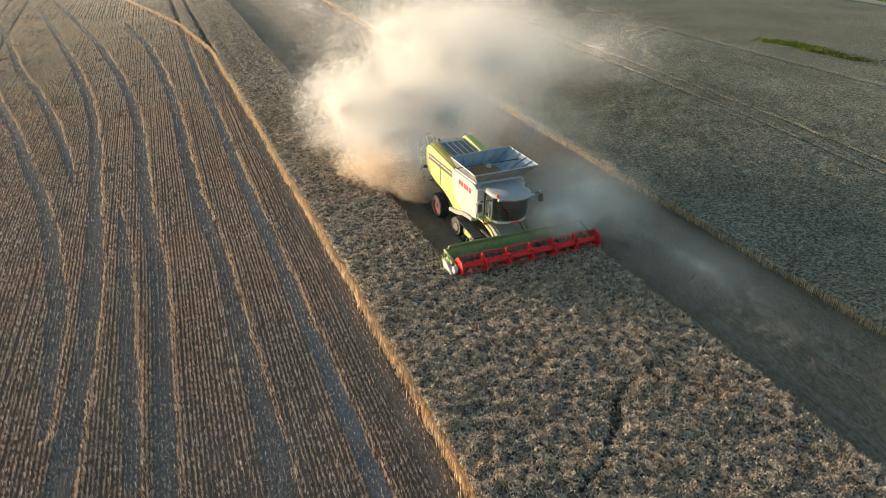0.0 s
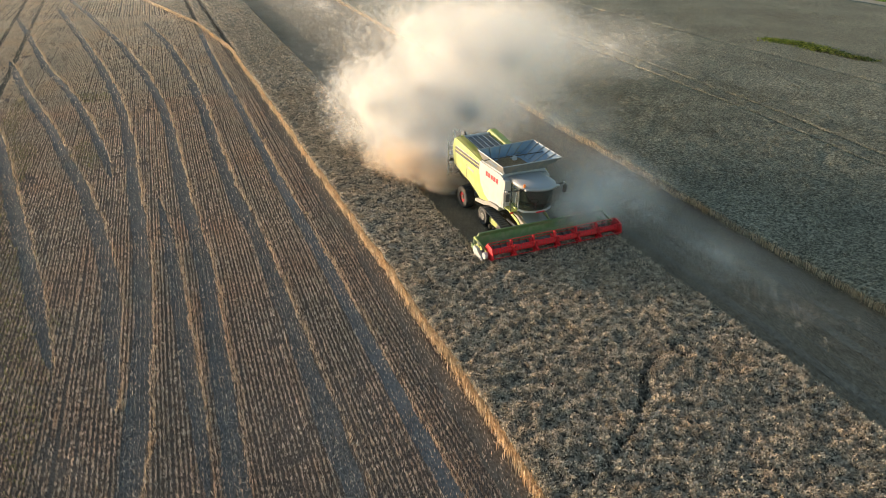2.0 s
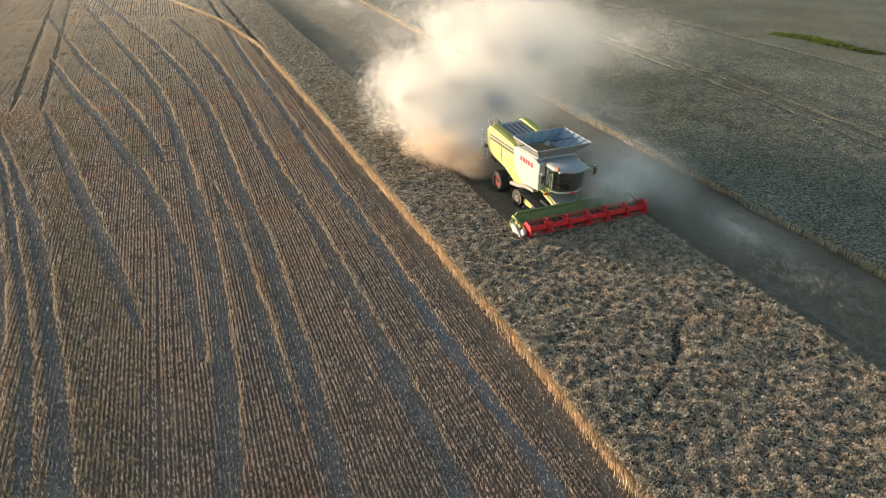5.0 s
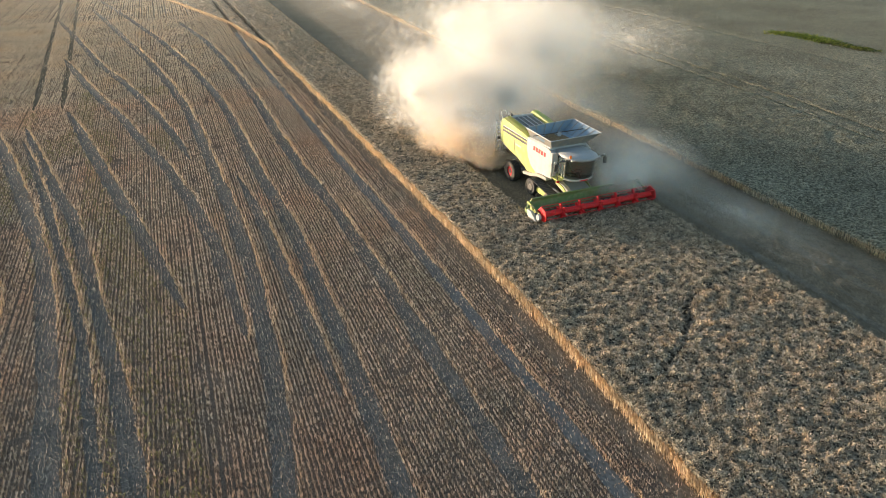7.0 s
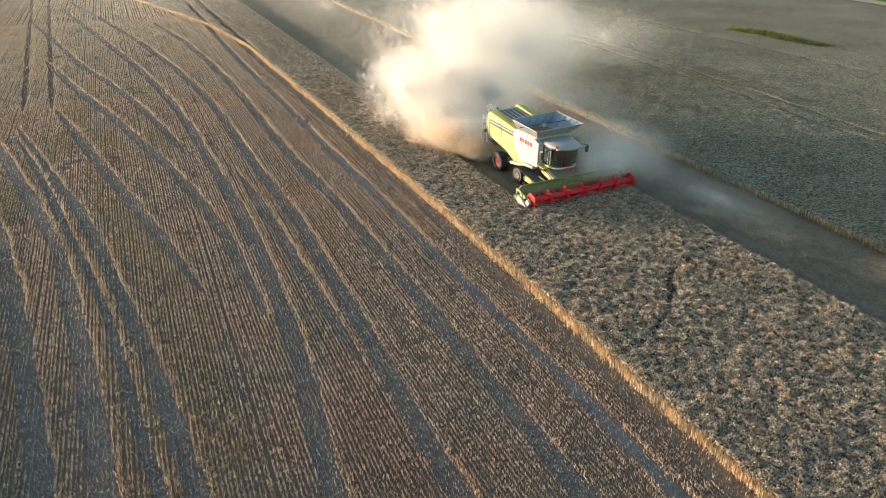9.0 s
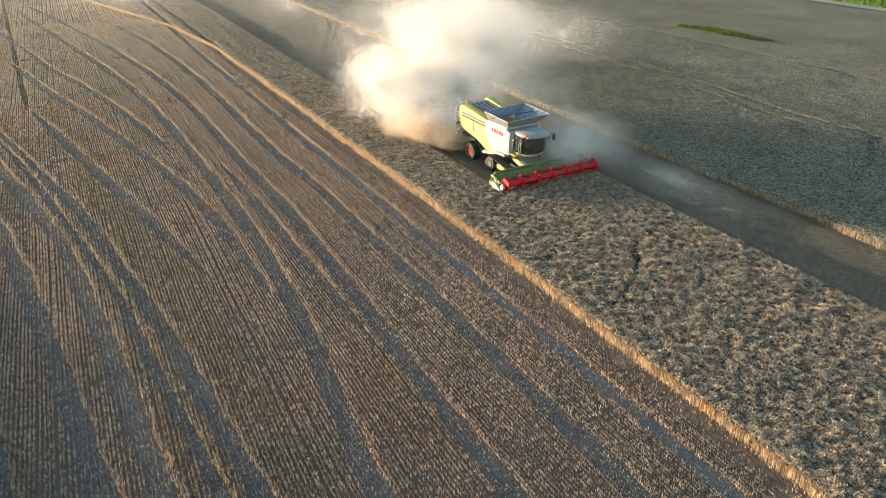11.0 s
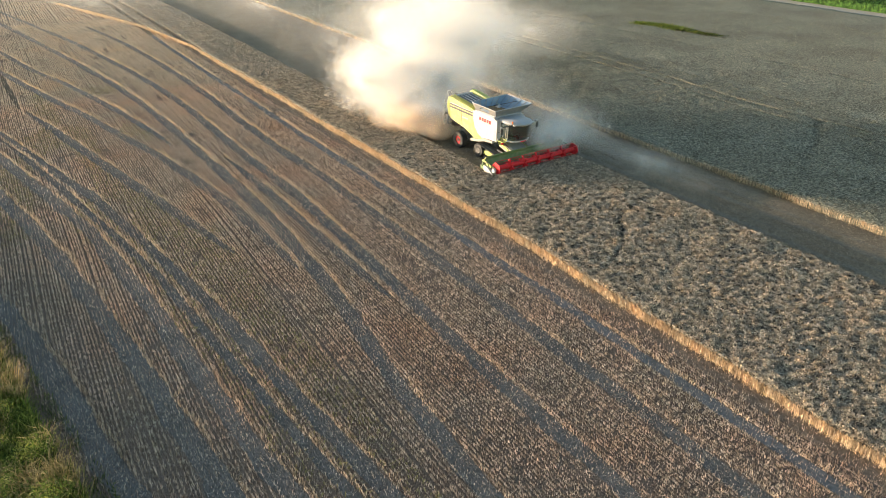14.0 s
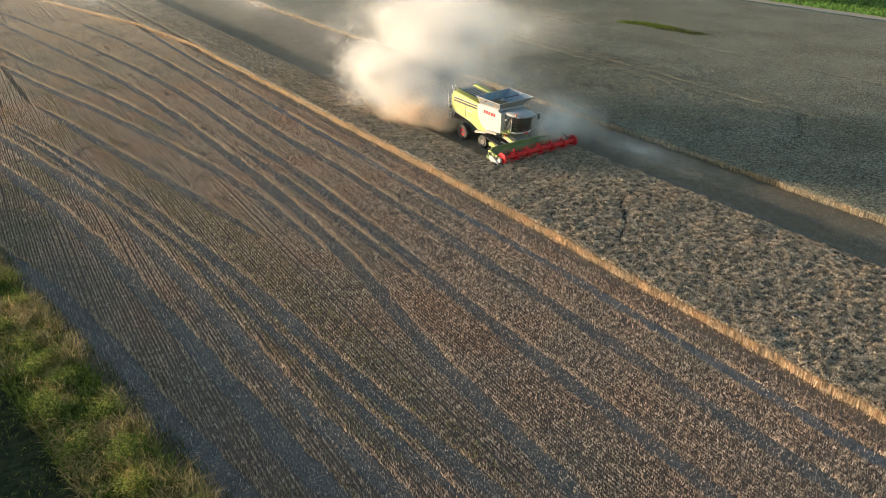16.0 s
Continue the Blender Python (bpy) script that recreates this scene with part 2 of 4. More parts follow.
def blades(name, P, length, width, lean, mat, droop=0.0, up=0.25, lean_dir=None, segments=1):
    """Stalks or leaves rising from the points P; lean and droop in parts of the length."""
    n = len(P)
    a = rng.uniform(0, 2 * np.pi, n)
    side = np.stack([np.cos(a), np.sin(a), np.zeros(n)], 1) * (width * rng.uniform(0.7, 1.3, n))[:, None] / 2
    b = rng.uniform(0, 2 * np.pi, n)
    out = np.stack([np.cos(b), np.sin(b), np.zeros(n)], 1)
    if lean_dir is not None:
        out = out * 0.6 + np.asarray(lean_dir)
    L = (length * rng.uniform(1 - up, 1 + up, n))[:, None]
    k = (lean * rng.uniform(0.2, 1.0, n))[:, None]
    mid = P + L * (np.array([0, 0, 1.0]) * (1 - 0.4 * k) + out * k) * (1.0 if segments < 2 else 0.6)
    if segments == 0:
        V = np.stack([P - side, P + side, mid], 1).reshape(-1, 3)
        F = np.arange(3 * n).reshape(n, 3)
    elif segments == 1:
        V = np.stack([P - side, P + side, mid + side * 0.8, mid - side * 0.8], 1).reshape(-1, 3)
        F = np.arange(4 * n).reshape(n, 4)
    else:
        tip = mid + L * 0.45 * (np.array([0, 0, 1.0]) * (0.6 - droop) + out * (k + droop))
        V = np.stack([P, mid + side, tip, mid - side], 1).reshape(-1, 3)
        i = np.arange(n)[:, None] * 4
        F = np.concatenate([i + [0, 1, 3], i + [3, 1, 2]])
    return mesh_from(name, V, F, mat)


def in_view_band(n, x0, x1, y0, y1):
    return np.stack([rng.uniform(x0, x1, n), rng.uniform(y0, y1, n)], 1)


def curve_of(points):
    ys, xs = [p[1] for p in points], [p[0] for p in points]
    return lambda y: np.interp(y, ys, xs)


# ---- the field: lines that divide it ----
crop_left = curve_of([(-4.9, -90), (-4.95, -20), (-5.1, 0), (-5.7, 18), (-6.4, 45), (-7.2, 68), (-10.3, 90), (-19.0, 124), (-60.0, 230)])
strip_right = curve_of([(8.6, -90), (8.6, 0), (8.6, 10)])
SECOND_EDGE, FAR_ROAD = 16.9, 113.0
cut_left = curve_of([(-0.2, -5), (-0.2, 45), (-0.9, 115), (-1.6, 260)])


def wobble(f, amp=0.09, scale=0.9, seed=3):
    return lambda y: f(y) + amp * (smooth_noise(np.asarray(y, float), np.asarray(y, float) * 0, scale, seed) - 0.5) * 2


# wheel tracks through the stubble: points, half width, kind
TRACK_LINES = [
    ([(-5.5, -60), (-5.6, -16), (-5.85, -7), (-5.95, 5), (-6.5, 26), (-6.95, 42), (-7.4, 62), (-7.7, 75), (-8.6, 129)], 0.46, "soil"),
    ([(-7.3, -60), (-7.7, -16), (-8.05, -6), (-8.4, 8), (-8.8, 20), (-9.1, 35), (-9.5, 47), (-9.9, 65), (-10.2, 91), (-10.7, 129)], 0.34, "bare"),
    ([(-10.2, -60), (-10.8, -20), (-11.0, -8), (-11.4, 8), (-12.1, 17), (-12.4, 28), (-12.5, 38), (-13.0, 50), (-13.8, 62), (-15.0, 75), (-18, 95)], 0.42, "straw"),
    ([(-14.4, -60), (-14.9, -17), (-14.7, -8), (-14.65, 6), (-15.3, 18), (-15.7, 33), (-16.2, 42), (-17.7, 55), (-21, 77), (-27, 107), (-32, 130)], 0.42, "straw"),
    ([(-15.7, -12), (-16.1, 0), (-16.4, 10), (-16.9, 17)], 0.34, "straw"),
    ([(-20.0, -60), (-19.2, -20), (-18.2, -10), (-17.8, 1), (-18.0, 10), (-18.4, 18), (-18.9, 29), (-19.6, 39), (-20.8, 49), (-22.9, 63), (-26.3, 83), (-32, 114)], 0.44, "straw"),
    ([(-20.0, 22), (-21, 29), (-22.4, 37), (-24, 45), (-25.9, 53), (-28.4, 62), (-33, 85), (-37, 104)], 0.38, "straw"),
    ([(-18.9, -6), (-19.4, 5), (-20.5, 13), (-21.9, 21), (-23.6, 28), (-25.3, 36), (-27.2, 43), (-29.7, 53), (-33, 68)], 0.42, "straw"),
    ([(-21.6, -2), (-22.6, 3), (-24.0, 10), (-25.5, 17), (-27.2, 25), (-29, 34), (-30.5, 41)], 0.46, "straw"),
    ([(-20.4, -42), (-21.2, -33), (-22.4, -26), (-23.4, -18), (-24.4, -9), (-25.6, -1), (-26.7, 6), (-28.0, 13), (-30.4, 22), (-33.5, 36)], 0.38, "straw"),
    ([(-23.0, -30), (-24.5, -19), (-25.7, -9), (-26.3, -3), (-27.5, 4), (-28.7, 10), (-29.8, 16), (-31.2, 23), (-33.2, 32)], 0.26, "straw"),
    ([(-24.2, -42), (-25.2, -27), (-26.2, -19.5), (-26.8, -14), (-27.4, -6.5), (-28.2, 0), (-28.9, 6), (-30.3, 12.5), (-31.6, 18), (-33.2, 25), (-36, 36)], 0.46, "straw"),
    ([(-25.6, -42), (-26.8, -28), (-28.0, -21), (-28.8, -13.7), (-29.6, -8), (-30.3, -3), (-31.2, 3), (-32.4, 9.5), (-33.8, 16), (-36, 26)], 0.50, "straw"),
    ([(-28.2, -36), (-29.7, -27), (-30.5, -22.5), (-31.4, -18), (-32.4, -12), (-33.7, -5), (-35, 0), (-37, 7)], 0.55, "straw"),
    ([(-31.0, 42), (-31.4, 50), (-32.4, 69), (-35.5, 130), (-36.2, 145)], 0.28, "rut"),
    ([(-33.6, 42), (-33.9, 50), (-35.2, 71), (-38.6, 131), (-39.4, 145)], 0.28, "rut"),
]
TRACKS = [(curve_of(pts), half, kind) for pts, half, kind in TRACK_LINES]
SPANS = [(pts[0][1], pts[-1][1]) for pts, _, _ in TRACK_LINES]


def taper(k, Y):
    """Tracks thin out towards their ends."""
    y0, y1 = SPANS[k]
    return np.clip((Y - y0) / 7.0, 0, 1) ** 0.5 * np.clip((y1 - Y) / 9.0, 0, 1) ** 0.5


def on_track(X, Y, grow=0.0):
    hit = np.zeros(X.shape, bool)
    for k, (line, half, _) in enumerate(TRACKS):
        ragged = half * (0.62 + 0.5 * smooth_noise(X * 0 + k * 7.3, Y, 0.8, 5) + 0.3 * smooth_noise(X * 3, Y, 3.0, 57)) * taper(k, Y)
        y0, y1 = SPANS[k]
        hit |= (np.abs(X - line(Y)) < ragged + grow * (taper(k, Y) > 0.3)) & (Y > y0) & (Y < y1)
    return hit


# ---- ground ----
gx = np.concatenate([np.linspace(-2500, -150, 8), np.linspace(-100, 160, 53), np.linspace(220, 2500, 8)])
gy = np.concatenate([np.linspace(-2500, -150, 8), np.linspace(-100, 250, 71), np.linspace(300, 3000, 8)])
GX, GY = np.meshgrid(gx, gy)
gi = np.arange(GX.size).reshape(GX.shape)
ground = new("ground", mesh_from("ground", np.stack([GX, GY, GX * 0], -1).reshape(-1, 3),
             np.stack([gi[:-1, :-1], gi[:-1, 1:], gi[1:, 1:], gi[1:, :-1]], -1).reshape(-1, 4), M_FAR_STUBBLE))
tagged(ground, "harvested stubble field of dry straw-brown soil", "ground", kind="structure")

for k, (line, half, kind) in enumerate(TRACKS):
    y0, y1 = SPANS[k]
    ys = np.arange(y0, y1, 0.35)
    lo = lambda y, k=k, line=line, half=half: line(y) - half * (0.75 + 0.55 * smooth_noise(y * 0 + k * 3.1, y, 0.8, 6)) * taper(k, y)
    hi = lambda y, k=k, line=line, half=half: line(y) + half * (0.75 + 0.55 * smooth_noise(y * 0 + k * 5.7, y, 0.8, 8)) * taper(k, y)
    me = loft("wheel_track", ys, lo, hi, 4, lambda X, Y: 0.012 + 0.012 * smooth_noise(X, Y, 2.0, 9), {"soil": M_BROWN, "bare": M_BARE, "straw": M_TRACK, "rut": M_RUT}[kind], skirt=False)
    tagged(new("wheel_track", me), {"soil": "bare brown soil track along the crop's edge", "bare": "bare grey earth wheel track between stubble rows", "straw": "wheel track of flattened grey straw in stubble",
           "rut": "narrow dark tramline rut through the stubble"}[kind], "wheel track", "wheel tracks in the stubble", "structure")

bed = loft("stubble_bed", np.arange(-60, 150, 1.0), lambda y: -90.0 if y > 20 else -48.0, lambda y: crop_left(y) + 0.3, 40, lambda X, Y: 0.004 + 0 * X, M_SOIL, skirt=False)
tagged(new("stubble_bed", bed), "dark dry soil between the stubble rows", "ground", kind="structure")

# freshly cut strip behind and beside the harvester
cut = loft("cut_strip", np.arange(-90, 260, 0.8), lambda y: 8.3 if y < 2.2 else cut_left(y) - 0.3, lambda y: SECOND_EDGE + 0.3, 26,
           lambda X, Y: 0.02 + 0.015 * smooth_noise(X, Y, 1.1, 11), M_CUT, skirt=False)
tagged(new("cut_strip", cut), "freshly cut stubble strip covered with chaff", "stubble", kind="structure")
for x0, half in ((10.4, 0.28), (13.2, 0.34), (11.6, 0.10), (14.6, 0.22)):
    me = loft("wheel_track", np.arange(-90, 250, 0.6), lambda y: x0 - half * (0.7 + 0.5 * smooth_noise(y * 0 + x0, y, 0.5, 6)),
              lambda y: x0 + half * (0.7 + 0.5 * smooth_noise(y * 0 + x0, y, 0.5, 8)), 3, lambda X, Y: X * 0 + 0.045, M_CHAFFBAND, skirt=False)
    tagged(new("wheel_track", me), "pale chaff-covered wheel track along the cut strip", "wheel track", "wheel tracks in the cut strip", "structure")

# ---- standing crop ----
CROP_H = 0.74


def canopy(X, Y):
    return CROP_H - 0.25 + 0.17 * smooth_noise(X, Y, 3.6, 21) + 0.06 * smooth_noise(X, Y, 0.6, 22)


# tramlines and animal paths pressed into the crop
CRACK = [(-5.5, -16.6), (-4.0, -16.3), (-2.0, -15.5), (-0.2, -14.3), (1.2, -12.9), (2.2, -11.4), (5.3, -10.0), (8.6, -8.9)]
PATHS = [
    (curve_of([(-6.6, 42), (-7.0, 62), (-7.4, 75), (-8.6, 129), (-10.0, 200)]), 0.36, 62, 240),
    (curve_of([(-9.9, 65), (-10.2, 91), (-10.7, 129), (-12.2, 200)]), 0.36, 80, 240),
    (curve_of(CRACK), 0.22, -16.5, -9.8),
    (curve_of([(37.0, -4.0), (31.0, -7.5), (27.0, -9.2), (24.5, -10.6)][::-1]), 0.45, -10.6, -4.0),
]


def pressed(X, Y):
    hit = np.zeros(X.shape, bool)
    for line, half, y0, y1 in PATHS:
        hit |= (np.abs(X - line(Y)) < half * (0.7 + 0.6 * smooth_noise(X, Y, 1.5, 31))) & (Y > y0) & (Y < y1)
    return hit


def canopy_pressed(X, Y):
    return np.where(pressed(X, Y), np.where(X > 20, 0.26, 0.12), canopy(X, Y))


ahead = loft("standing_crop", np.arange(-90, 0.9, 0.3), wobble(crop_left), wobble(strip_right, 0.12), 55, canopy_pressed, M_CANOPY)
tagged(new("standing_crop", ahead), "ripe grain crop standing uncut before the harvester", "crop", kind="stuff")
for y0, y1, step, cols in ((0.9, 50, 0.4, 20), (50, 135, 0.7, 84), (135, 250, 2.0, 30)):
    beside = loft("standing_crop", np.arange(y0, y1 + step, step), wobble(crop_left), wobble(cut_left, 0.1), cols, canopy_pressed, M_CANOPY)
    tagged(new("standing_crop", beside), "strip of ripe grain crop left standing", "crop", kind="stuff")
for line, half, y0, y1 in PATHS[:2]:
    me = loft("tramline", np.arange(y0, y1, 0.7), lambda y: line(y) - 0.9 * half, lambda y: line(y) + 0.9 * half, 3, lambda X, Y: X * 0 + 0.16, M_RUT, skirt=False)
    tagged(new("tramline", me), "dark tramline rut through the standing strip", "tramline", "tramlines of the standing strip", "structure")
TRAM_A = curve_of([(36.6, -120), (35.2, -10), (34.6, 5), (36.1, 18), (37.6, 50), (39.6, 200), (40.0, 250)])


def tram_b(y):
    return TRAM_A(y) + 2.4


def shift(f, d, seed):
    return lambda y: f(y) + d + 0.06 * (smooth_noise(np.asarray(y, float), np.asarray(y, float) * 0, 1.2, seed) - 0.5)


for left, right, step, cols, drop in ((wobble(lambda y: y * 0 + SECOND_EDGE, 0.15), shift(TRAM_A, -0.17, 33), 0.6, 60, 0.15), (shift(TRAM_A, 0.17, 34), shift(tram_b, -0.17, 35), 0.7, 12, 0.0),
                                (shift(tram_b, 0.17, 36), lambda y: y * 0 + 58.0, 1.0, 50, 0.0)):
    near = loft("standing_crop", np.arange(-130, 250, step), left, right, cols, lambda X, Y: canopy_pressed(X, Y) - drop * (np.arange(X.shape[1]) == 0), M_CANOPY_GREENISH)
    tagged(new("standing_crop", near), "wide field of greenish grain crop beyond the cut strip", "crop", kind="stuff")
for line in (TRAM_A, tram_b):
    me = loft("tramline", np.arange(-130, 250, 1.0), shift(line, -0.3, 33), shift(line, 0.3, 34), 3, lambda X, Y: X * 0 + 0.02, M_RUT, skirt=False)
    tagged(new("tramline", me), "narrow dark tramline through the standing crop", "tramline", "tramlines of the wide field", "structure")
right_far = loft("standing_crop", np.arange(-200, 420, 2.0), lambda y: y * 0 + 57.6, lambda y: FAR_ROAD + 0.06 * (y - 40), 34, lambda X, Y: canopy(X, Y) - 0.01 - 0.14 * (np.arange(X.shape[1]) == 0), M_CANOPY_GREENISH)
tagged(new("standing_crop", right_far), "distant ripe grain crop beside the farm track", "crop", kind="stuff")

# ---- farm track and green crop beyond it ----
road = loft("road", np.arange(-200, 420, 4.0), lambda y: FAR_ROAD - 0.1 + 0.06 * (y - 40), lambda y: FAR_ROAD + 8.5 + 0.06 * (y - 40), 6,
            lambda X, Y: 0.03 + 0.03 * smooth_noise(X, Y, 0.5, 41), M_ROAD, skirt=False)
tagged(new("road", road), "pale dirt farm track along the field", "road", kind="structure")
maize = loft("green_crop", np.arange(-60, 300, 1.5), lambda y: FAR_ROAD + 8.5 + 0.06 * (y - 40), lambda y: y * 0 + 250.0, 40,
             lambda X, Y: 1.2 + 0.7 * smooth_noise(X, Y, 0.9, 42), M_GREENCROP)
tagged(new("green_crop", maize), "dense green leafy crop beyond the farm track", "crop", kind="stuff")
P = np.concatenate([np.stack([rng.uniform(-0.2, 14, 16000), rng.uniform(0, 110, 16000), rng.uniform(0.9, 1.6, 16000)], 1)])
P[:, 0] += FAR_ROAD + 8.5 + 0.06 * (P[:, 1] - 40)
tagged(new("green_crop", blades("green_crop", P, 0.75, 0.22, 0.7, M_DARKLEAF, 0.5, segments=2)), "arching leaves of the green crop's near rows", "crop", kind="stuff")


# ---- stalks and ears ----
def passed(X, Y):
    """The stretch of the plan that the walk looks over."""
    return (Y > -44.7 - 0.637 * X) & (Y > -33.9 + 0.53 * X)


def crop_tufts(label, P2, per, size, width, lean=0.6, mat=M_EAR):
    """Ears in small bunches on the canopy at the points P2."""
    P2 = P2[~pressed(P2[:, 0], P2[:, 1]) & (passed(P2[:, 0], P2[:, 1]) | (P2[:, 0] > 9))]
    crown = smooth_noise(P2[:, 0], P2[:, 1], 3.6, 21)
    P2 = P2[rng.random(len(P2)) < np.clip(1.7 * crown - 0.05, 0.15, 1)]
    P2 = P2[(np.abs(P2[:, 0] - TRAM_A(P2[:, 1])) > 0.26) & (np.abs(P2[:, 0] - tram_b(P2[:, 1])) > 0.26)]
    Q = np.repeat(P2, per, 0) + rng.normal(0, size * 0.45, (len(P2) * per, 2))
    z = canopy(Q[:, 0], Q[:, 1]) - 0.06 + rng.uniform(0, 0.07, len(Q))
    me = blades("crop_ears", np.stack([Q[:, 0], Q[:, 1], z], 1), size, width, lean, mat, 0.55, 0.35, segments=2)
    tagged(new("crop_ears", me), label, "crop", kind="stuff")


def strip_points(n, y0, y1, left, right):
    y = rng.uniform(y0, y1, n)
    return np.stack([left(y) + (right(y) - left(y)) * rng.random(n), y], 1)


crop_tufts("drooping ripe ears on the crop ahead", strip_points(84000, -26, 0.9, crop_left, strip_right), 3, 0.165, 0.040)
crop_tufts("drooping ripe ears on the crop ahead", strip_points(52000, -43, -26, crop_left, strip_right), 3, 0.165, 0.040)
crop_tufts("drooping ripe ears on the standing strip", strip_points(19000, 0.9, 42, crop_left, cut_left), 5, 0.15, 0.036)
crop_tufts("drooping ripe ears on the standing strip", strip_points(7000, 42, 115, crop_left, cut_left), 3, 0.24, 0.07)
crop_tufts("drooping ripe ears across the wide field", strip_points(28000, -32, 34, lambda y: y * 0 + SECOND_EDGE, lambda y: y * 0 + 42), 4, 0.19, 0.045, mat=M_EAR_GREENISH)
crop_tufts("drooping ripe ears across the wide field", strip_points(12000, -25, 80, lambda y: y * 0 + 42, lambda y: y * 0 + 95), 3, 0.26, 0.07, mat=M_EAR_GREENISH)


def crop_wall(label, line, y0, y1, per_m, spread=0.16, flip=1, mat=M_STRAW):
    """The dense face of straw where the crop has been cut along a line."""
    n = int((y1 - y0) * per_m)
    y = rng.uniform(y0, y1, n)
    x = wobble(line)(y) - flip * np.abs(rng.normal(0, spread, n)) + flip * 0.08
    me = blades("crop_edge_stalks", np.stack([x, y, y * 0 - 0.01], 1), 0.70, 0.026, 0.13, mat, 0.1, 0.14, segments=2, lean_dir=(-0.35 * flip, 0, 0))
    tagged(new("crop_edge_stalks", me), label, "crop", kind="stuff")


crop_wall("golden sunlit stalks along the crop's edge", crop_left, -45, 20, 340)
crop_wall("golden sunlit stalks along the crop's edge", crop_left, 20, 125, 110)
crop_wall("straw stalks along the far cut edge", lambda y: y * 0 + SECOND_EDGE, -35, 110, 110, mat=M_STRAW_SHADED)
crop_wall("straw stalks beside the cut strip", strip_right, -40, 1, 120, flip=-1, mat=M_STRAW_SHADED)
crop_wall("straw stalks beside the cut strip", cut_left, 1, 110, 70, flip=-1, mat=M_STRAW_SHADED)


def stubble(label, x0, x1, y0, y1, row, step, height, width, keep, mat=M_STUB, jitter=0.14, lean=0.35, grow=0.0, tuft=0.30):
    """Cut stalks in drilled rows along y."""
    xs = np.arange(x0, x1, row)
    xs = xs + rng.normal(0, row * 0.09, len(xs))
    n = int((y1 - y0) / step)
    X = np.repeat(xs, n) + rng.normal(0, row * jitter, len(xs) * n)
    Y = rng.uniform(y0, y1, len(xs) * n)
    # stalks stand in tufts along each drilled row
    cell = np.floor(Y / tuft).astype(int)
    place = np.random.default_rng(58).random(8192)
    shift_t = place[(np.round(X / row).astype(int) * 131 + cell * 37) % 8192]
    Y = np.where(rng.random(len(Y)) < 0.55, (cell + 0.1 + 0.8 * shift_t) * tuft + rng.normal(0, tuft * 0.2, len(Y)), Y)
    X += 0.05 * np.sin(Y * 0.09 + 1.0) + 0.015 * np.sin(Y * 0.41)
    ok = keep(X, Y)
    X, Y = X[ok], Y[ok]
    me = blades("stubble_stalks", np.stack([X, Y, X * 0 - 0.01], 1), height, width + grow * np.maximum(Y, 0), lean, mat, 0, 0.3, segments=0)
    tagged(new("stubble_stalks", me), label, "stubble", kind="stuff")


def left_field(X, Y, near=True):
    thin = smooth_noise(X, Y, 0.35, 51) * 0.3 + smooth_noise(X, Y, 1.9, 53) * 0.4 + smooth_noise(X * 3.5, Y * 0.25, 0.5, 52) * 0.3
    return (passed(X, Y) == near) & (X < crop_left(Y) - 0.12) & (~on_track(X, Y) | (rng.random(X.shape) < np.where(Y > 12, 0.08, 0.20))) & (1.5 * thin + 0.5 * rng.random(X.shape) > 0.70) & (X > -36.5 - 0.2 * (Y - 3.7) * (Y < 30) - 40 * (Y >= 30))


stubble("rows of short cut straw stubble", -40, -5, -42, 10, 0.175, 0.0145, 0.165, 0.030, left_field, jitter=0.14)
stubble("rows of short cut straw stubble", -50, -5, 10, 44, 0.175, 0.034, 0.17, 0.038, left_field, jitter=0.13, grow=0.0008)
stubble("rows of short cut straw stubble", -56, -5, 44, 100, 0.20, 0.075, 0.18, 0.075, left_field, M_STUB_HAZED, grow=0.0008)
stubble("rows of short cut straw stubble", -75, -5, 100, 150, 0.40, 0.12, 0.18, 0.16, left_field, M_STUB_HAZED, grow=0.0008)
stubble("rows of short cut straw stubble", -36, -5, -52, -16, 0.175, 0.05, 0.165, 0.05, lambda X, Y: left_field(X, Y, False))
stubble("short fresh stubble in the cut strip", 8.4, 17.0, -38, 30, 0.18, 0.035, 0.12, 0.036, lambda X, Y: (X < SECOND_EDGE - 0.1) & ((X > 8.7) | (Y > 2)), M_CUTSTUB_SHADED)
stubble("short fresh stubble behind the harvester", 0, 8.6, 2.4, 40, 0.20, 0.09, 0.14, 0.04, lambda X, Y: X > -0.1, M_CUTSTUB_SHADED)


def row_edges():
    """Taller upright stalks where stubble meets a wheel track; sunlit gold put into their colour."""
    for k, (line, half, kind) in enumerate(TRACKS):
        if kind == "rut":
            continue
        y0, y1 = max(SPANS[k][0], -42), min(SPANS[k][1], 85)
        n = int((y1 - y0) * 36)
        y = rng.uniform(y0, y1, n)
        y = y[rng.random(n) < np.clip(1.1 - y / 75, 0.15, 1) * np.clip(2.0 * smooth_noise(y * 0 + k, y, 0.3, 55) - 0.55 + 0.6 * smooth_noise(y * 0 + k, y, 2.5, 56), 0.10, 1)]
        ragged = half * (0.78 + 0.5 * smooth_noise(y * 0 + k * 7.3, y, 0.8, 5)) * taper(k, y)
        x = line(y) + ragged + np.abs(rng.normal(0.02, 0.15, len(y)))
        ok = (x < crop_left(y) - 0.1)
        me = blades("stubble_stalks", np.stack([x[ok], y[ok], y[ok] * 0 - 0.01], 1), 0.225, 0.024 + 0.0012 * np.maximum(y[ok], 0), 0.4, M_ROWEDGE, 0, 0.3)
        tagged(new("stubble_stalks", me), "upright stubble beside a wheel track, sunlit gold put into its colour", "stubble", kind="stuff")


row_edges()


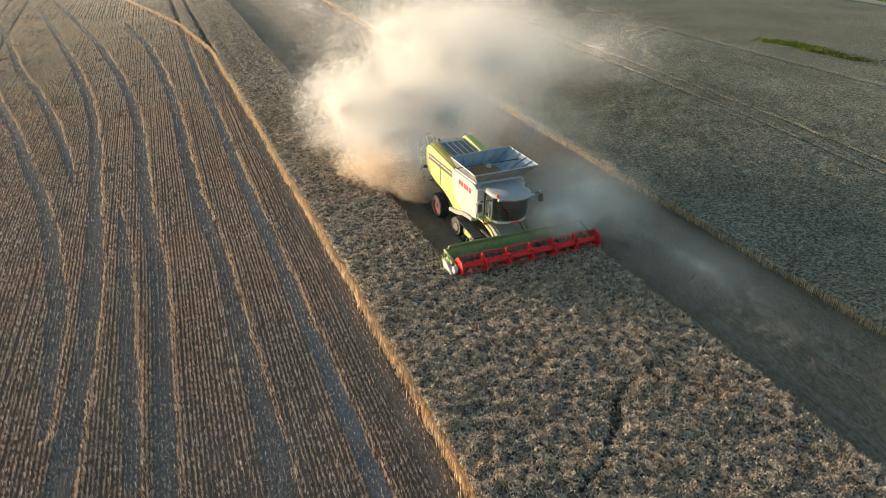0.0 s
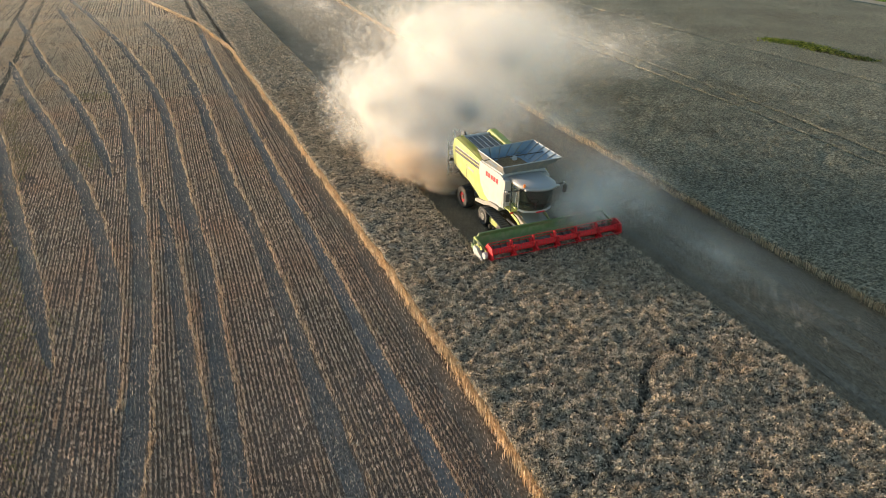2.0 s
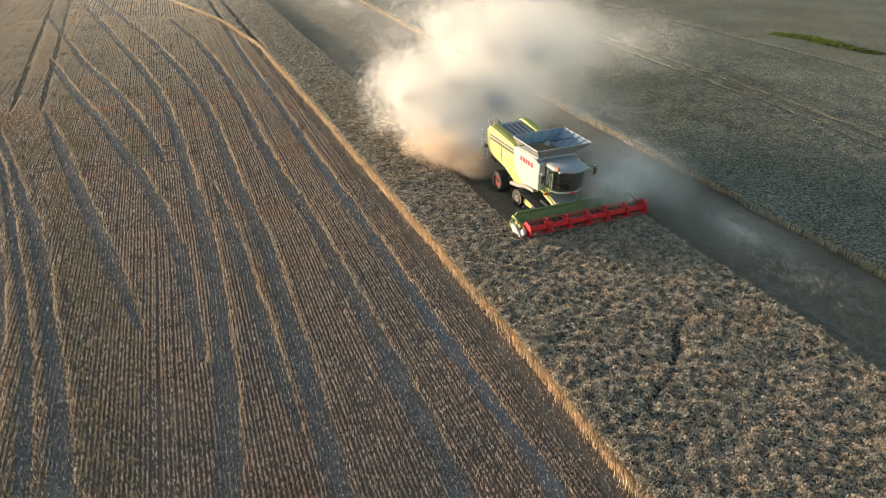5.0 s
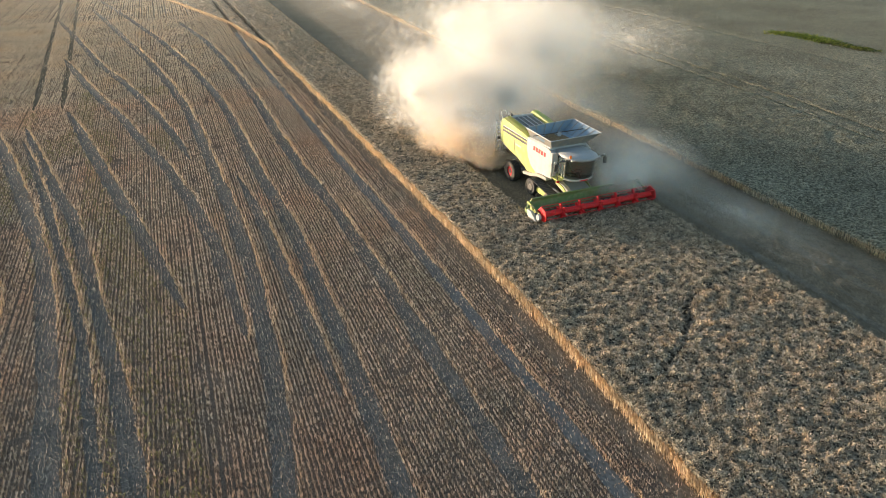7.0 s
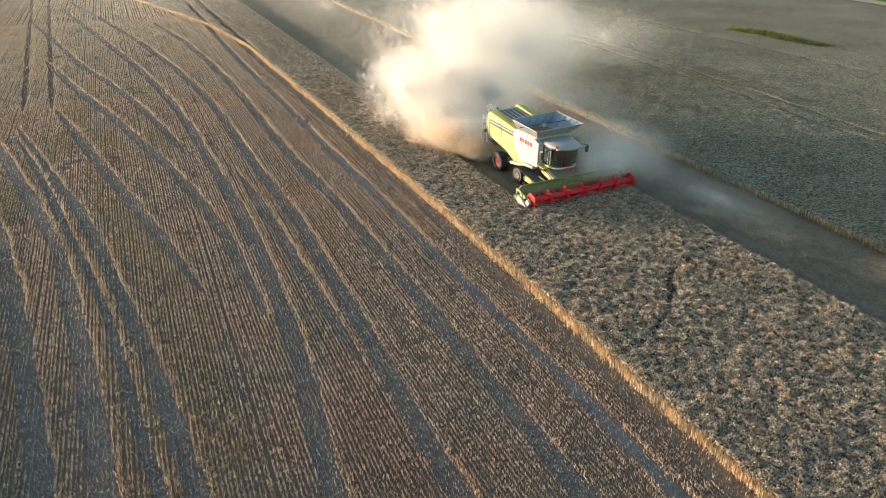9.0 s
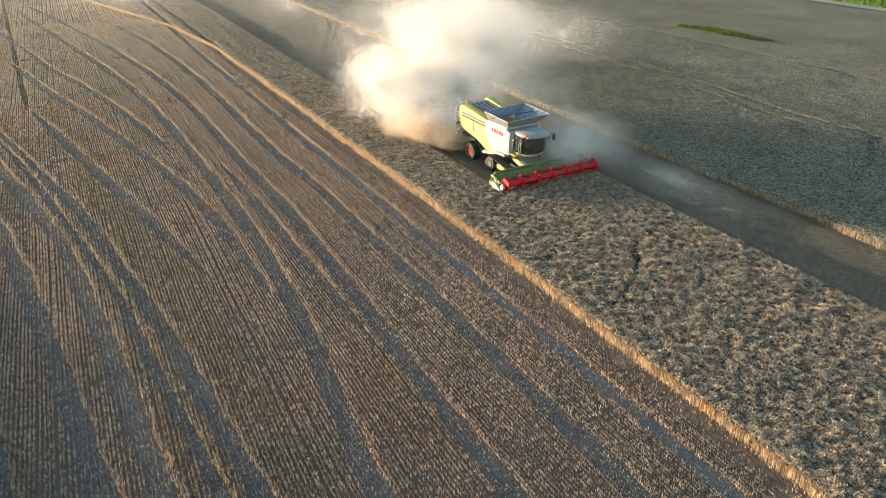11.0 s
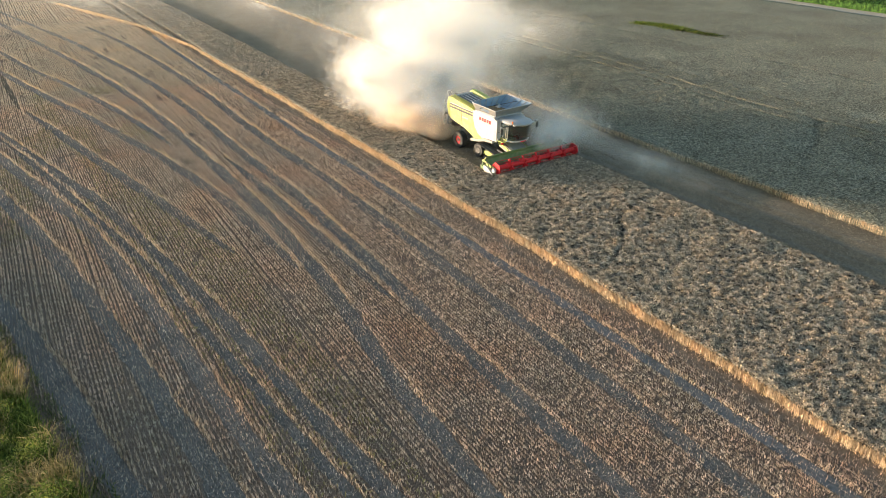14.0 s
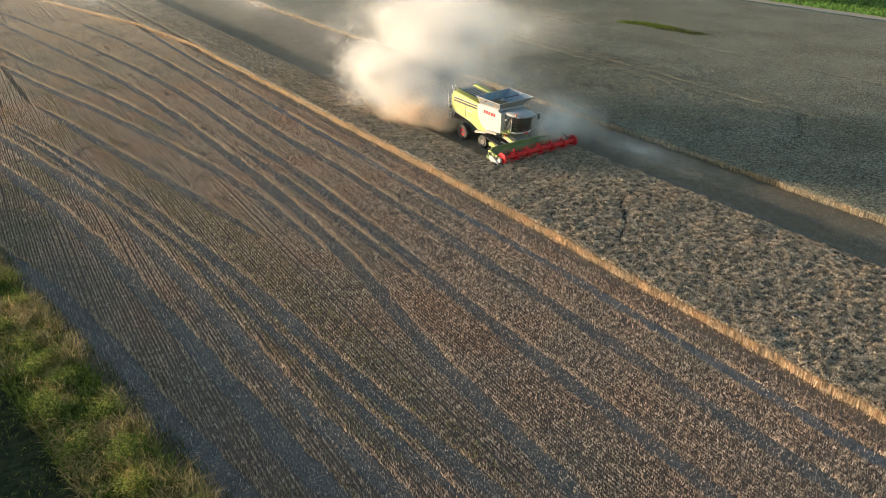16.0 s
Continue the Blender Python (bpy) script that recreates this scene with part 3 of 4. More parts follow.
def litter(label, n, x0, x1, y0, y1, keep):
    """Loose straw lying flat."""
    P2 = in_view_band(n, x0, x1, y0, y1)
    P2 = P2[keep(P2[:, 0], P2[:, 1])]
    me = blades("loose_straw", np.stack([P2[:, 0], P2[:, 1], P2[:, 0] * 0 + 0.03], 1), 0.12, 0.016, 2.2, M_LITTER, 0, 0.5)
    tagged(new("loose_straw", me), label, "straw", kind="stuff")


litter("loose straw scattered over the wheel tracks", 110000, -34, -9, -40, 30, lambda X, Y: on_track(X, Y, 0.1))


# ---- the combine harvester ----
M_LIME = paint("lime_green_paint", (0.30, 0.33, 0.065), 0.45, dirty=0.5)
M_WHITE = paint("off_white_paint", (0.34, 0.34, 0.33), 0.45, dirty=0.4)
M_HUB = paint("dusty_cast_hub", (0.07, 0.067, 0.062), 0.7, dirty=0.3)
M_LUG = paint("dust_caked_rubber", (0.016, 0.015, 0.014), 0.85, dirty=0.15)
M_BELT = paint("dust_filled_belt", (0.10, 0.092, 0.08), 0.9, dirty=0.4)
M_FENDER = paint("dusty_beige_panel", (0.23, 0.22, 0.195), 0.5, dirty=0.4)
M_GREYP = paint("grey_metal_sheet", (0.24, 0.255, 0.265), 0.42, dirty=0.3, metal=0.25)
# the sky's reflection in the tank is put into this blue
M_BLUEIN = paint("galvanised_sky_blue", (0.12, 0.185, 0.25), 0.4, dirty=0.35, metal=0.2)
M_FLAP = paint("dusty_tank_flap", (0.15, 0.155, 0.155), 0.5, dirty=0.5)
M_SCREEN = paint("radiator_mesh", (0.075, 0.085, 0.095), 0.6, dirty=0.45, scale=5.0)
M_RED = paint("signal_red_paint", (0.47, 0.002, 0.006), 0.55, dirty=0.02)
M_DGREEN = paint("dark_green_sheet", (0.115, 0.185, 0.06), 0.6, dirty=0.5)
M_BLACK = paint("black_plastic", (0.018, 0.018, 0.018), 0.5, dirty=0.2)
M_RUBBER = paint("dusty_rubber", (0.020, 0.019, 0.018), 0.8, dirty=0.28)
M_STEEL = paint("worn_steel", (0.42, 0.40, 0.37), 0.4, dirty=0.4, metal=0.7)
M_ORANGE = paint("amber_lens", (0.75, 0.18, 0.02), 0.25, dirty=0.05)
M_GRAIN = earth("threshed_grain", [(0.3, (0.09, 0.062, 0.035)), (0.7, (0.24, 0.17, 0.095))], [(0.35, GREY1), (0.65, WHITE1)], 25, 1.0, 0.3, None, 0.02)
gm, gnodes, glinks, gb = material("tinted_cab_glass", 0.06, spec=0.6)
gb.inputs["Base Color"].default_value = (0.16, 0.18, 0.15, 1)
gb.inputs["Transmission Weight"].default_value = 0.85
M_GLASS = gm


def part(name, bm, mat, parent, label="", smooth=False):
    me = bpy.data.meshes.new(name)
    bmesh.ops.recalc_face_normals(bm, faces=bm.faces[:])
    bm.to_mesh(me)
    bm.free()
    me.materials.append(mat)
    if smooth:
        for p in me.polygons:
            p.use_smooth = True
    ob = new(name, me)
    ob.parent = parent
    return tagged(ob, label) if label else ob


def box(x0, x1, y0, y1, z0, z1, bev=0.02, bm=None, turn=None):
    b = bm or bmesh.new()
    g = bmesh.ops.create_cube(b, size=1.0)
    m = Matrix.Translation(((x0 + x1) / 2, (y0 + y1) / 2, (z0 + z1) / 2)) @ (turn or Matrix()) @ Matrix.Diagonal((x1 - x0, y1 - y0, z1 - z0, 1))
    bmesh.ops.transform(b, matrix=m, verts=g["verts"])
    if bev:
        edges = list({e for v in g["verts"] for e in v.link_edges})
        bmesh.ops.bevel(b, geom=edges, offset=bev, segments=2, affect="EDGES", profile=0.6)
    return b


def prism(profile, x0, x1, bev=0.02, axis="x"):
    """A plate or block: a profile of (y, z) pushed from x0 to x1; axis 'z': (x, y) pushed up; 'y': (x, z) pushed back."""
    b = bmesh.new()
    put = {"x": lambda a, c, d: (d, a, c), "y": lambda a, c, d: (a, d, c), "z": lambda a, c, d: (a, c, d)}[axis]
    lo = [b.verts.new(put(p[0], p[1], x0)) for p in profile]
    hi = [b.verts.new(put(p[0], p[1], x1)) for p in profile]
    b.faces.new(lo)
    b.faces.new(hi)
    for k in range(len(profile)):
        j = (k + 1) % len(profile)
        b.faces.new((lo[k], lo[j], hi[j], hi[k]))
    if bev:
        bmesh.ops.bevel(b, geom=b.edges[:], offset=bev, segments=2, affect="EDGES", profile=0.6, clamp_overlap=True)
    return b


def tube(points, r, sides=8, bm=None):
    """A round bar along points."""
    b = bm or bmesh.new()
    pts = [Vector(p) for p in points]
    rings = []
    for k, p in enumerate(pts):
        d = (pts[min(k + 1, len(pts) - 1)] - pts[max(k - 1, 0)]).normalized()
        q = d.to_track_quat("Z", "Y").to_matrix()
        rings.append([b.verts.new(p + q @ Vector((r * math.cos(2 * math.pi * j / sides), r * math.sin(2 * math.pi * j / sides), 0))) for j in range(sides)])
    for a, c in zip(rings, rings[1:]):
        for j in range(sides):
            b.faces.new((a[j], a[(j + 1) % sides], c[(j + 1) % sides], c[j]))
    b.faces.new(rings[0][::-1])
    b.faces.new(rings[-1])
    return b


def drum(x0, x1, y, z, r, sides=24, inner=0.0, bm=None):
    """A wheel-like body about an axle along x, with a hole if inner is given."""
    b = bm or bmesh.new()
    prof = [(x0, max(inner, 0.001)), (x0, r * 0.93), (x0 + (x1 - x0) * 0.12, r), (x1 - (x1 - x0) * 0.12, r), (x1, r * 0.93), (x1, max(inner, 0.001))]
    rings = []
    for x, rr in prof:
        rings.append([b.verts.new((x, y + rr * math.cos(2 * math.pi * j / sides), z + rr * math.sin(2 * math.pi * j / sides))) for j in range(sides)])
    rings.append(rings[0])
    for a, c in zip(rings, rings[1:] if inner > 0 else rings[1:-1]):
        for j in range(sides):
            b.faces.new((a[j], a[(j + 1) % sides], c[(j + 1) % sides], c[j]))
    if inner <= 0:
        b.faces.new(rings[0])
        b.faces.new(rings[-2])
    return b


combine = new("combine_harvester")
combine.matrix_world = pose(4.42, 0.0, 0.0, 0, 0, 4.2)
tagged(combine, "lime green and white combine harvester with red reel, dusty", "combine harvester")
T = combine

# -- body --
W = 1.55
body = prism([(4.0, 1.9), (6.6, 1.55), (8.2, 1.9), (10.5, 2.3), (10.75, 3.2), (10.6, 3.75), (8.2, 3.72), (4.0, 3.72)], -W + 0.12, W - 0.12, 0.05)
part("chassis_body", body, M_GREYP, T)
GREEN_SIDE = [(6.95, 3.92), (10.25, 4.34), (10.62, 4.20), (10.80, 3.5), (10.55, 2.55), (9.3, 2.2), (8.2, 2.05), (7.45, 1.75), (6.75, 1.42), (5.75, 1.42), (5.55, 1.60), (6.25, 1.95), (6.75, 2.5), (6.95, 3.1)]
WHITE_SIDE = [(3.95, 3.72), (4.35, 3.84), (6.93, 3.86), (6.93, 3.1), (6.73, 2.5), (6.23, 1.96), (5.5, 1.62), (4.6, 1.78), (3.95, 1.86)]
for s in (-1, 1):
    a, b2 = sorted((s * (W - 0.1), s * W))
    g = part("side_panel", prism(GREEN_SIDE, a, b2, 0.03), M_LIME, T, "lime green side panel")
    a2, b3 = sorted((s * (W - 0.1), s * (W + 0.012)))
    w = part("side_panel", prism(WHITE_SIDE, a2, b3, 0.03), M_WHITE, T, "white side panel")
    a3, b4 = sorted((s * (W - 0.02), s * (W + 0.018)))
    for z, h in ((3.68, 0.15), (3.44, 0.16)):
        part("louvre", prism([(6.98, z), (10.35, z + 0.12), (10.35, z + 0.12 - h), (6.98, z - h)], a3, b4, 0.008), M_BLACK, g, "dark cooling slot")
    part("louvre_rail", prism([(6.98, 3.70), (10.35, 3.84), (10.35, 3.80), (6.98, 3.66)], a3, b4 + 0.01 if s > 0 else b4, 0.004), M_STEEL, g)
    a4, b5 = sorted((s * (W + 0.01), s * (W + 0.020)))
    part("panel_joint", box(a4, b5, 8.62, 8.65, 2.2, 3.95, 0, None), M_BLACK, g)
    for k in range(5):
        y = 4.50 + k * 0.33
        part("brand_mark", prism([(y, 3.46 + k * 0.012), (y + 0.25, 3.468 + k * 0.012), (y + 0.25, 3.17 + k * 0.012), (y, 3.162 + k * 0.012)], *sorted((s * (W + 0.01), s * (W + 0.022))), 0.004), M_RED, w, "plain red brand marking")
    part("model_plate", prism([(7.7, 2.95), (8.5, 2.98), (8.5, 2.85), (7.7, 2.82)], *sorted((s * (W - 0.01), s * (W + 0.012))), 0.004), M_GREYP, g, "small grey marking")
    # shoulder that rounds the panel over to the deck
    sh = bmesh.new()
    rows = []
    for y, zt in ((6.9, 3.93), (8.0, 4.07), (9.2, 4.22), (10.3, 4.34), (10.62, 4.20)):
        rows.append([sh.verts.new((s * (W - 0.5 + 0.48 * math.sin(a)), y, zt - 0.14 + 0.28 * math.cos(a))) for a in [math.pi / 2 * k / 6 for k in range(7)]])
    for r0, r1 in zip(rows, rows[1:]):
        for k in range(6):
            sh.faces.new((r0[k], r0[k + 1], r1[k + 1], r1[k]))
    bmesh.ops.solidify(sh, geom=sh.faces[:], thickness=0.03)
    part("shoulder_panel", sh, M_LIME, T, "rounded lime green shoulder panel", True)

# -- engine deck with screens --
def deck_z(y):
    return 3.86 + 0.115 * (y - 6.9)


def on_deck(y0, y1, lo, hi):
    """A side profile that follows the rising deck."""
    return [(y0, deck_z(y0) + lo), (y0, deck_z(y0) + hi), (y1, deck_z(y1) + hi), (y1, deck_z(y1) + lo)]


deck = part("engine_deck", prism(on_deck(6.9, 10.55, -0.14, 0.0), -1.08, 1.08, 0.02), M_GREYP, T)
part("deck_cover", prism(on_deck(7.1, 8.0, 0.0, 0.06), -0.98, 0.95, 0.02), M_FENDER, deck, "pale beige service cover")
part("air_intake_screen", prism(on_deck(8.1, 10.3, 0.0, 0.05), -0.95, 0.92, 0.02), M_SCREEN, deck, "dark radiator screen")
for k in range(5):
    x = -0.86 + k * 0.40
    part("deck_rib", prism(on_deck(8.15, 10.2, 0.05, 0.10), x, x + 0.055, 0.008), M_WHITE, deck, "bright steel rib")
part("screen_frame", prism(on_deck(10.3, 10.5, 0.0, 0.12), -1.0, 0.98, 0.02), M_WHITE, deck, "bright steel cross frame")
part("hatch", prism(on_deck(7.2, 7.75, 0.06, 0.10), 0.2, 0.8, 0.015), M_BLACK, deck)
hump = prism([(7.2, 3.85), (7.6, 4.16), (9.6, 4.46), (10.5, 4.60), (10.85, 4.34), (10.85, 3.7), (7.2, 3.6)], 1.0, 1.5, 0.1)
part("rear_hood", hump, M_LIME, T, "lime green hood along the engine deck", True)
part("exhaust_pipe", tube([(-0.75, 10.52, 4.1), (-0.75, 10.52, 4.42), (-0.75, 10.66, 4.48)], 0.09, 12), M_BLACK, T)
part("deck_rail", tube([(-1.5, 10.55, 4.1), (-1.55, 10.75, 4.75), (-1.2, 10.75, 4.78), (-1.0, 10.62, 4.2)], 0.028), M_STEEL, T)
part("deck_rail", tube([(-1.35, 10.4, 4.25), (-1.35, 10.2, 4.55), (-1.35, 9.9, 4.25)], 0.025), M_STEEL, T)
# rear ladder and straw chopper
lad = bmesh.new()
for x in (-1.85, -1.50):
    tube([(x, 10.80, 1.7), (x, 10.85, 4.0)], 0.03, 8, lad)
for k in range(7):
    tube([(-1.85, 10.80 + 0.007 * k, 1.85 + 0.3 * k), (-1.50, 10.80 + 0.007 * k, 1.85 + 0.3 * k)], 0.022, 6, lad)
part("rear_ladder", lad, M_WHITE, T)
part("tail_lamp", box(-1.75, -1.5, 10.75, 10.9, 2.62, 2.82, 0.02), M_BLACK, T)
part("lamp_arm", tube([(-1.5, 10.7, 2.7), (-1.95, 10.75, 2.65), (-2.0, 10.75, 2.45)], 0.03), M_BLACK, T)
part("straw_chopper", prism([(9.6, 1.75), (10.3, 1.55), (10.75, 1.8), (10.7, 2.3), (9.7, 2.35)], -1.1, 1.1, 0.06), M_BLACK, T)
part("chopper_deflector", prism([(10.6, 1.75), (11.1, 1.5), (11.15, 1.56), (10.7, 1.88)], -1.15, 1.15, 0.01), M_BLACK, T)

# -- grain tank with its folded-out rim --
part("tank_body", box(-1.46, 1.46, 4.15, 6.95, 3.5, 3.92, 0.05), M_GREYP, T)
base_r = [(-1.3, 4.2), (1.3, 4.2), (1.3, 6.9), (-1.3, 6.9)]
top_r = [(-1.66, 3.86), (2.40, 3.82), (2.40, 7.15), (-1.60, 7.1)]
zt_r = [4.46, 4.54, 4.66, 4.54]
for k, nm in enumerate(("front", "right", "rear", "left")):
    j = (k + 1) % 4
    b = bmesh.new()
    A, B = Vector((*base_r[k], 3.86)), Vector((*base_r[j], 3.86))
    C2, D = Vector((*top_r[j], zt_r[j])), Vector((*top_r[k], zt_r[k]))
    n = (B - A).cross(D - A).normalized() * 0.012
    vs = [b.verts.new(p) for p in (A - n, B - n, C2 - n, D - n)] + [b.verts.new(p) for p in (A + n, B + n, C2 + n, D + n)]
    for f in ((0, 1, 2, 3), (7, 6, 5, 4), (0, 4, 5, 1), (1, 5, 6, 2), (2, 6, 7, 3), (3, 7, 4, 0)):
        b.faces.new([vs[q] for q in f])
    flap = part("tank_flap", b, M_BLUEIN, T, "sloping galvanised grain tank flap")
    flap.data.materials.append(M_FLAP)
    for f in flap.data.polygons:
        f.material_index = 1 if f.normal.dot(n) > 0.008 else 0
    rim = tube([D, C2], 0.035, 6)
    part("rim_bar", rim, M_GREYP, flap)
    for u in (0.2, 0.4, 0.6, 0.8):
        lo_p, hi_p = A.lerp(B, u), D.lerp(C2, u)
        part("flap_rib", tube([lo_p - n * 3, hi_p - n * 3], 0.03, 6), M_FLAP, flap, "dark flap rib")
part("tank_floor", box(-1.28, 1.28, 4.25, 6.85, 3.88, 3.935, 0.01), M_BLUEIN, T, "dark galvanised tank floor")
part("grain_heap", prism([(-0.95, 3.93), (-0.5, 4.07), (0.05, 4.2), (0.5, 4.08), (0.95, 3.93)], 4.6, 6.3, 0.12, "y"), M_GRAIN, T, "threshed grain in the tank")
part("filling_auger", tube([(0.3, 6.5, 3.9), (0.05, 5.4, 4.32)], 0.16, 12), M_GREYP, T)
part("tank_crossbar", tube([(-2.0, 5.5, 4.42), (2.1, 5.5, 4.42)], 0.03, 6), M_BLACK, T)
# unloading pipe laid back along the far side
part("unloading_pipe", tube([(1.78, 4.6, 3.45), (1.78, 7.5, 3.55), (1.78, 11.4, 3.7)], 0.19, 14), M_LIME, T)
part("pipe_spout", tube([(1.78, 11.3, 3.7), (1.78, 11.8, 3.62), (1.78, 11.95, 3.4)], 0.2, 12), M_BLACK, T)

# -- cab --
cab_floor = [(-1.0, 4.1), (-1.0, 2.9), (-0.85, 2.45), (-0.45, 2.2), (0.0, 2.12), (0.45, 2.2), (0.85, 2.45), (1.0, 2.9), (1.0, 4.1)]
cab = part("cab_floor", prism([(x * 1.12, y) for x, y in cab_floor], 2.02, 2.16, 0.03, "z"), M_WHITE, T, "white cab base with rounded front")
part("brand_plate", box(-0.28, 0.28, 2.085, 2.10, 2.04, 2.13, 0.0), M_RED, cab, "plain red brand marking")
roof_pts = [(-1.2, 4.3), (-1.22, 2.6), (-0.95, 2.0), (-0.5, 1.72), (0, 1.64), (0.5, 1.72), (0.95, 2.0), (1.22, 2.6), (1.2, 4.3)]
rb = bmesh.new()
rings = []
for sc, z in ((0.97, 3.52), (1.0, 3.60), (0.98, 3.68), (0.86, 3.77), (0.6, 3.83), (0.2, 3.86)):
    rings.append([rb.verts.new((x * sc, 3.2 + (y - 3.2) * sc, z)) for x, y in roof_pts])
for a, c in zip(rings, rings[1:]):
    for j in range(len(a)):
        rb.faces.new((a[j], a[(j + 1) % len(a)], c[(j + 1) % len(a)], c[j]))
rb.faces.new(rings[0])
rb.faces.new(rings[-1])
part("cab_roof", rb, M_GREYP, T, "domed grey cab roof", True)
gbm = bmesh.new()
lo_g = [gbm.verts.new((x * 1.04, y, 2.17)) for x, y in cab_floor[1:-1]]
hi_g = [gbm.verts.new((x * 1.08, y - 0.22 * (1 if y < 2.85 else 0.3), 3.53)) for x, y in cab_floor[1:-1]]
for k in range(len(lo_g) - 1):
    gbm.faces.new((lo_g[k], lo_g[k + 1], hi_g[k + 1], hi_g[k]))
part("windscreen", gbm, M_GLASS, T, "curved tinted windscreen", True).visible_shadow = False
for s in (-1, 1):
    b = bmesh.new()
    q = [(s * 1.045, 2.95, 2.17), (s * 1.045, 4.05, 2.17), (s * 1.085, 4.05, 3.53), (s * 1.085, 2.8, 3.53)]
    b.faces.new([b.verts.new(p) for p in q])
    part("side_window", b, M_GLASS, T).visible_shadow = False
    part("cab_pillar", tube([(s * 1.06, 2.9, 2.15), (s * 1.10, 2.78, 3.55)], 0.05, 8), M_FENDER, T, "beige windscreen pillar")
    part("cab_pillar", tube([(s * 1.06, 4.08, 2.15), (s * 1.10, 4.08, 3.55)], 0.06, 8), M_BLACK, T)
    part("work_lamp", box(s * 1.02 - 0.14, s * 1.02 + 0.14, 2.0, 2.16, 3.55, 3.65, 0.02), M_WHITE, T)
part("beacon", tube([(-1.05, 2.35, 3.66), (-1.05, 2.35, 3.86)], 0.07, 12), M_ORANGE, T, "amber beacon lamp")
part("rear_cab_wall", box(-1.1, 1.1, 4.10, 4.18, 2.0, 3.6, 0.02), M_GREYP, T)
part("driver_seat", prism([(3.2, 2.1), (3.75, 2.1), (3.95, 3.0), (3.8, 3.05), (3.62, 2.35), (3.2, 2.32)], -0.28, 0.28, 0.04), M_BLACK, T)
part("steering_column", tube([(0, 2.75, 1.9), (0, 3.0, 2.55)], 0.06), M_BLACK, T)
part("steering_wheel", tube([(0.2 * math.cos(a), 3.0 - 0.06 * math.sin(a), 2.58 + 0.19 * math.sin(a)) for a in [2 * math.pi * k / 12 for k in range(13)]], 0.02, 6), M_BLACK, T)
for s in (-1, 1):
    mx = s * (2.05 if s < 0 else 1.85)
    arm = part("mirror_arm", tube([(s * 1.0, 2.3, 3.56), (s * 1.3, 2.35, 3.54), (mx, 2.5, 3.5), (mx, 2.5, 3.34)], 0.045), M_BLACK, T)
    part("arm_brace", tube([(s * 1.10, 2.75, 3.0), (s * 1.5, 2.42, 3.52)], 0.02), M_STEEL, arm)
    part("mirror", box(mx - 0.13, mx + 0.13, 2.45, 2.53, 2.90, 3.36, 0.035), M_BLACK, arm)
    part("marker_lamp", box(mx - 0.16, mx - 0.02, 2.40, 2.54, 3.46, 3.58, 0.03), M_WHITE, arm, "small pale lamp on the mirror arm")
part("wiper", tube([(0.1, 2.10, 2.2), (0.35, 2.02, 2.75), (0.5, 1.99, 3.1)], 0.018, 6), M_BLACK, T)
for y0 in (3.05, 3.45):
    part("door_rail", tube([(-1.14, y0, 2.1), (-1.20, y0 - 0.05, 2.7), (-1.16, y0 - 0.08, 3.3)], 0.018, 6), M_STEEL, T, "thin bright door rail")
part("door_sill", box(-1.20, -1.08, 2.85, 4.0, 2.10, 2.20, 0.02), M_LIME, T, "lime green door sill")
# white corner panel, door rail and access platform on the left
part("corner_panel", prism([(-W, 4.02), (-W, 3.72), (-1.12, 3.68), (-1.12, 4.02)], 1.86, 3.66, 0.03, "z"), M_WHITE, T, "white panel beside the cab")
part("corner_panel", prism([(W, 4.02), (W, 3.72), (1.12, 3.68), (1.12, 4.02)], 1.86, 3.66, 0.03, "z"), M_WHITE, T, "white panel beside the cab")
part("grab_rail", tube([(-1.62, 3.62, 2.0), (-1.66, 3.60, 2.2), (-1.66, 3.60, 2.95), (-1.62, 3.62, 3.1), (-1.50, 3.64, 3.1), (-1.46, 3.64, 2.95), (-1.46, 3.64, 2.2), (-1.5, 3.62, 2.0), (-1.62, 3.62, 2.0)], 0.025, 8), M_WHITE, T, "white looped grab rail")
plat = part("cab_platform", box(-1.56, -1.14, 2.9, 3.68, 1.98, 2.05, 0.015), M_LIME, T, "lime green access platform")
part("platform_rail", tube([(-1.53, 2.95, 2.04), (-1.53, 2.95, 2.75), (-1.53, 3.5, 2.75)], 0.022), M_BLACK, plat)
part("warning_board", box(-1.32, -1.10, 3.3, 3.34, 1.66, 1.90, 0.01), M_RED, T, "red warning board")
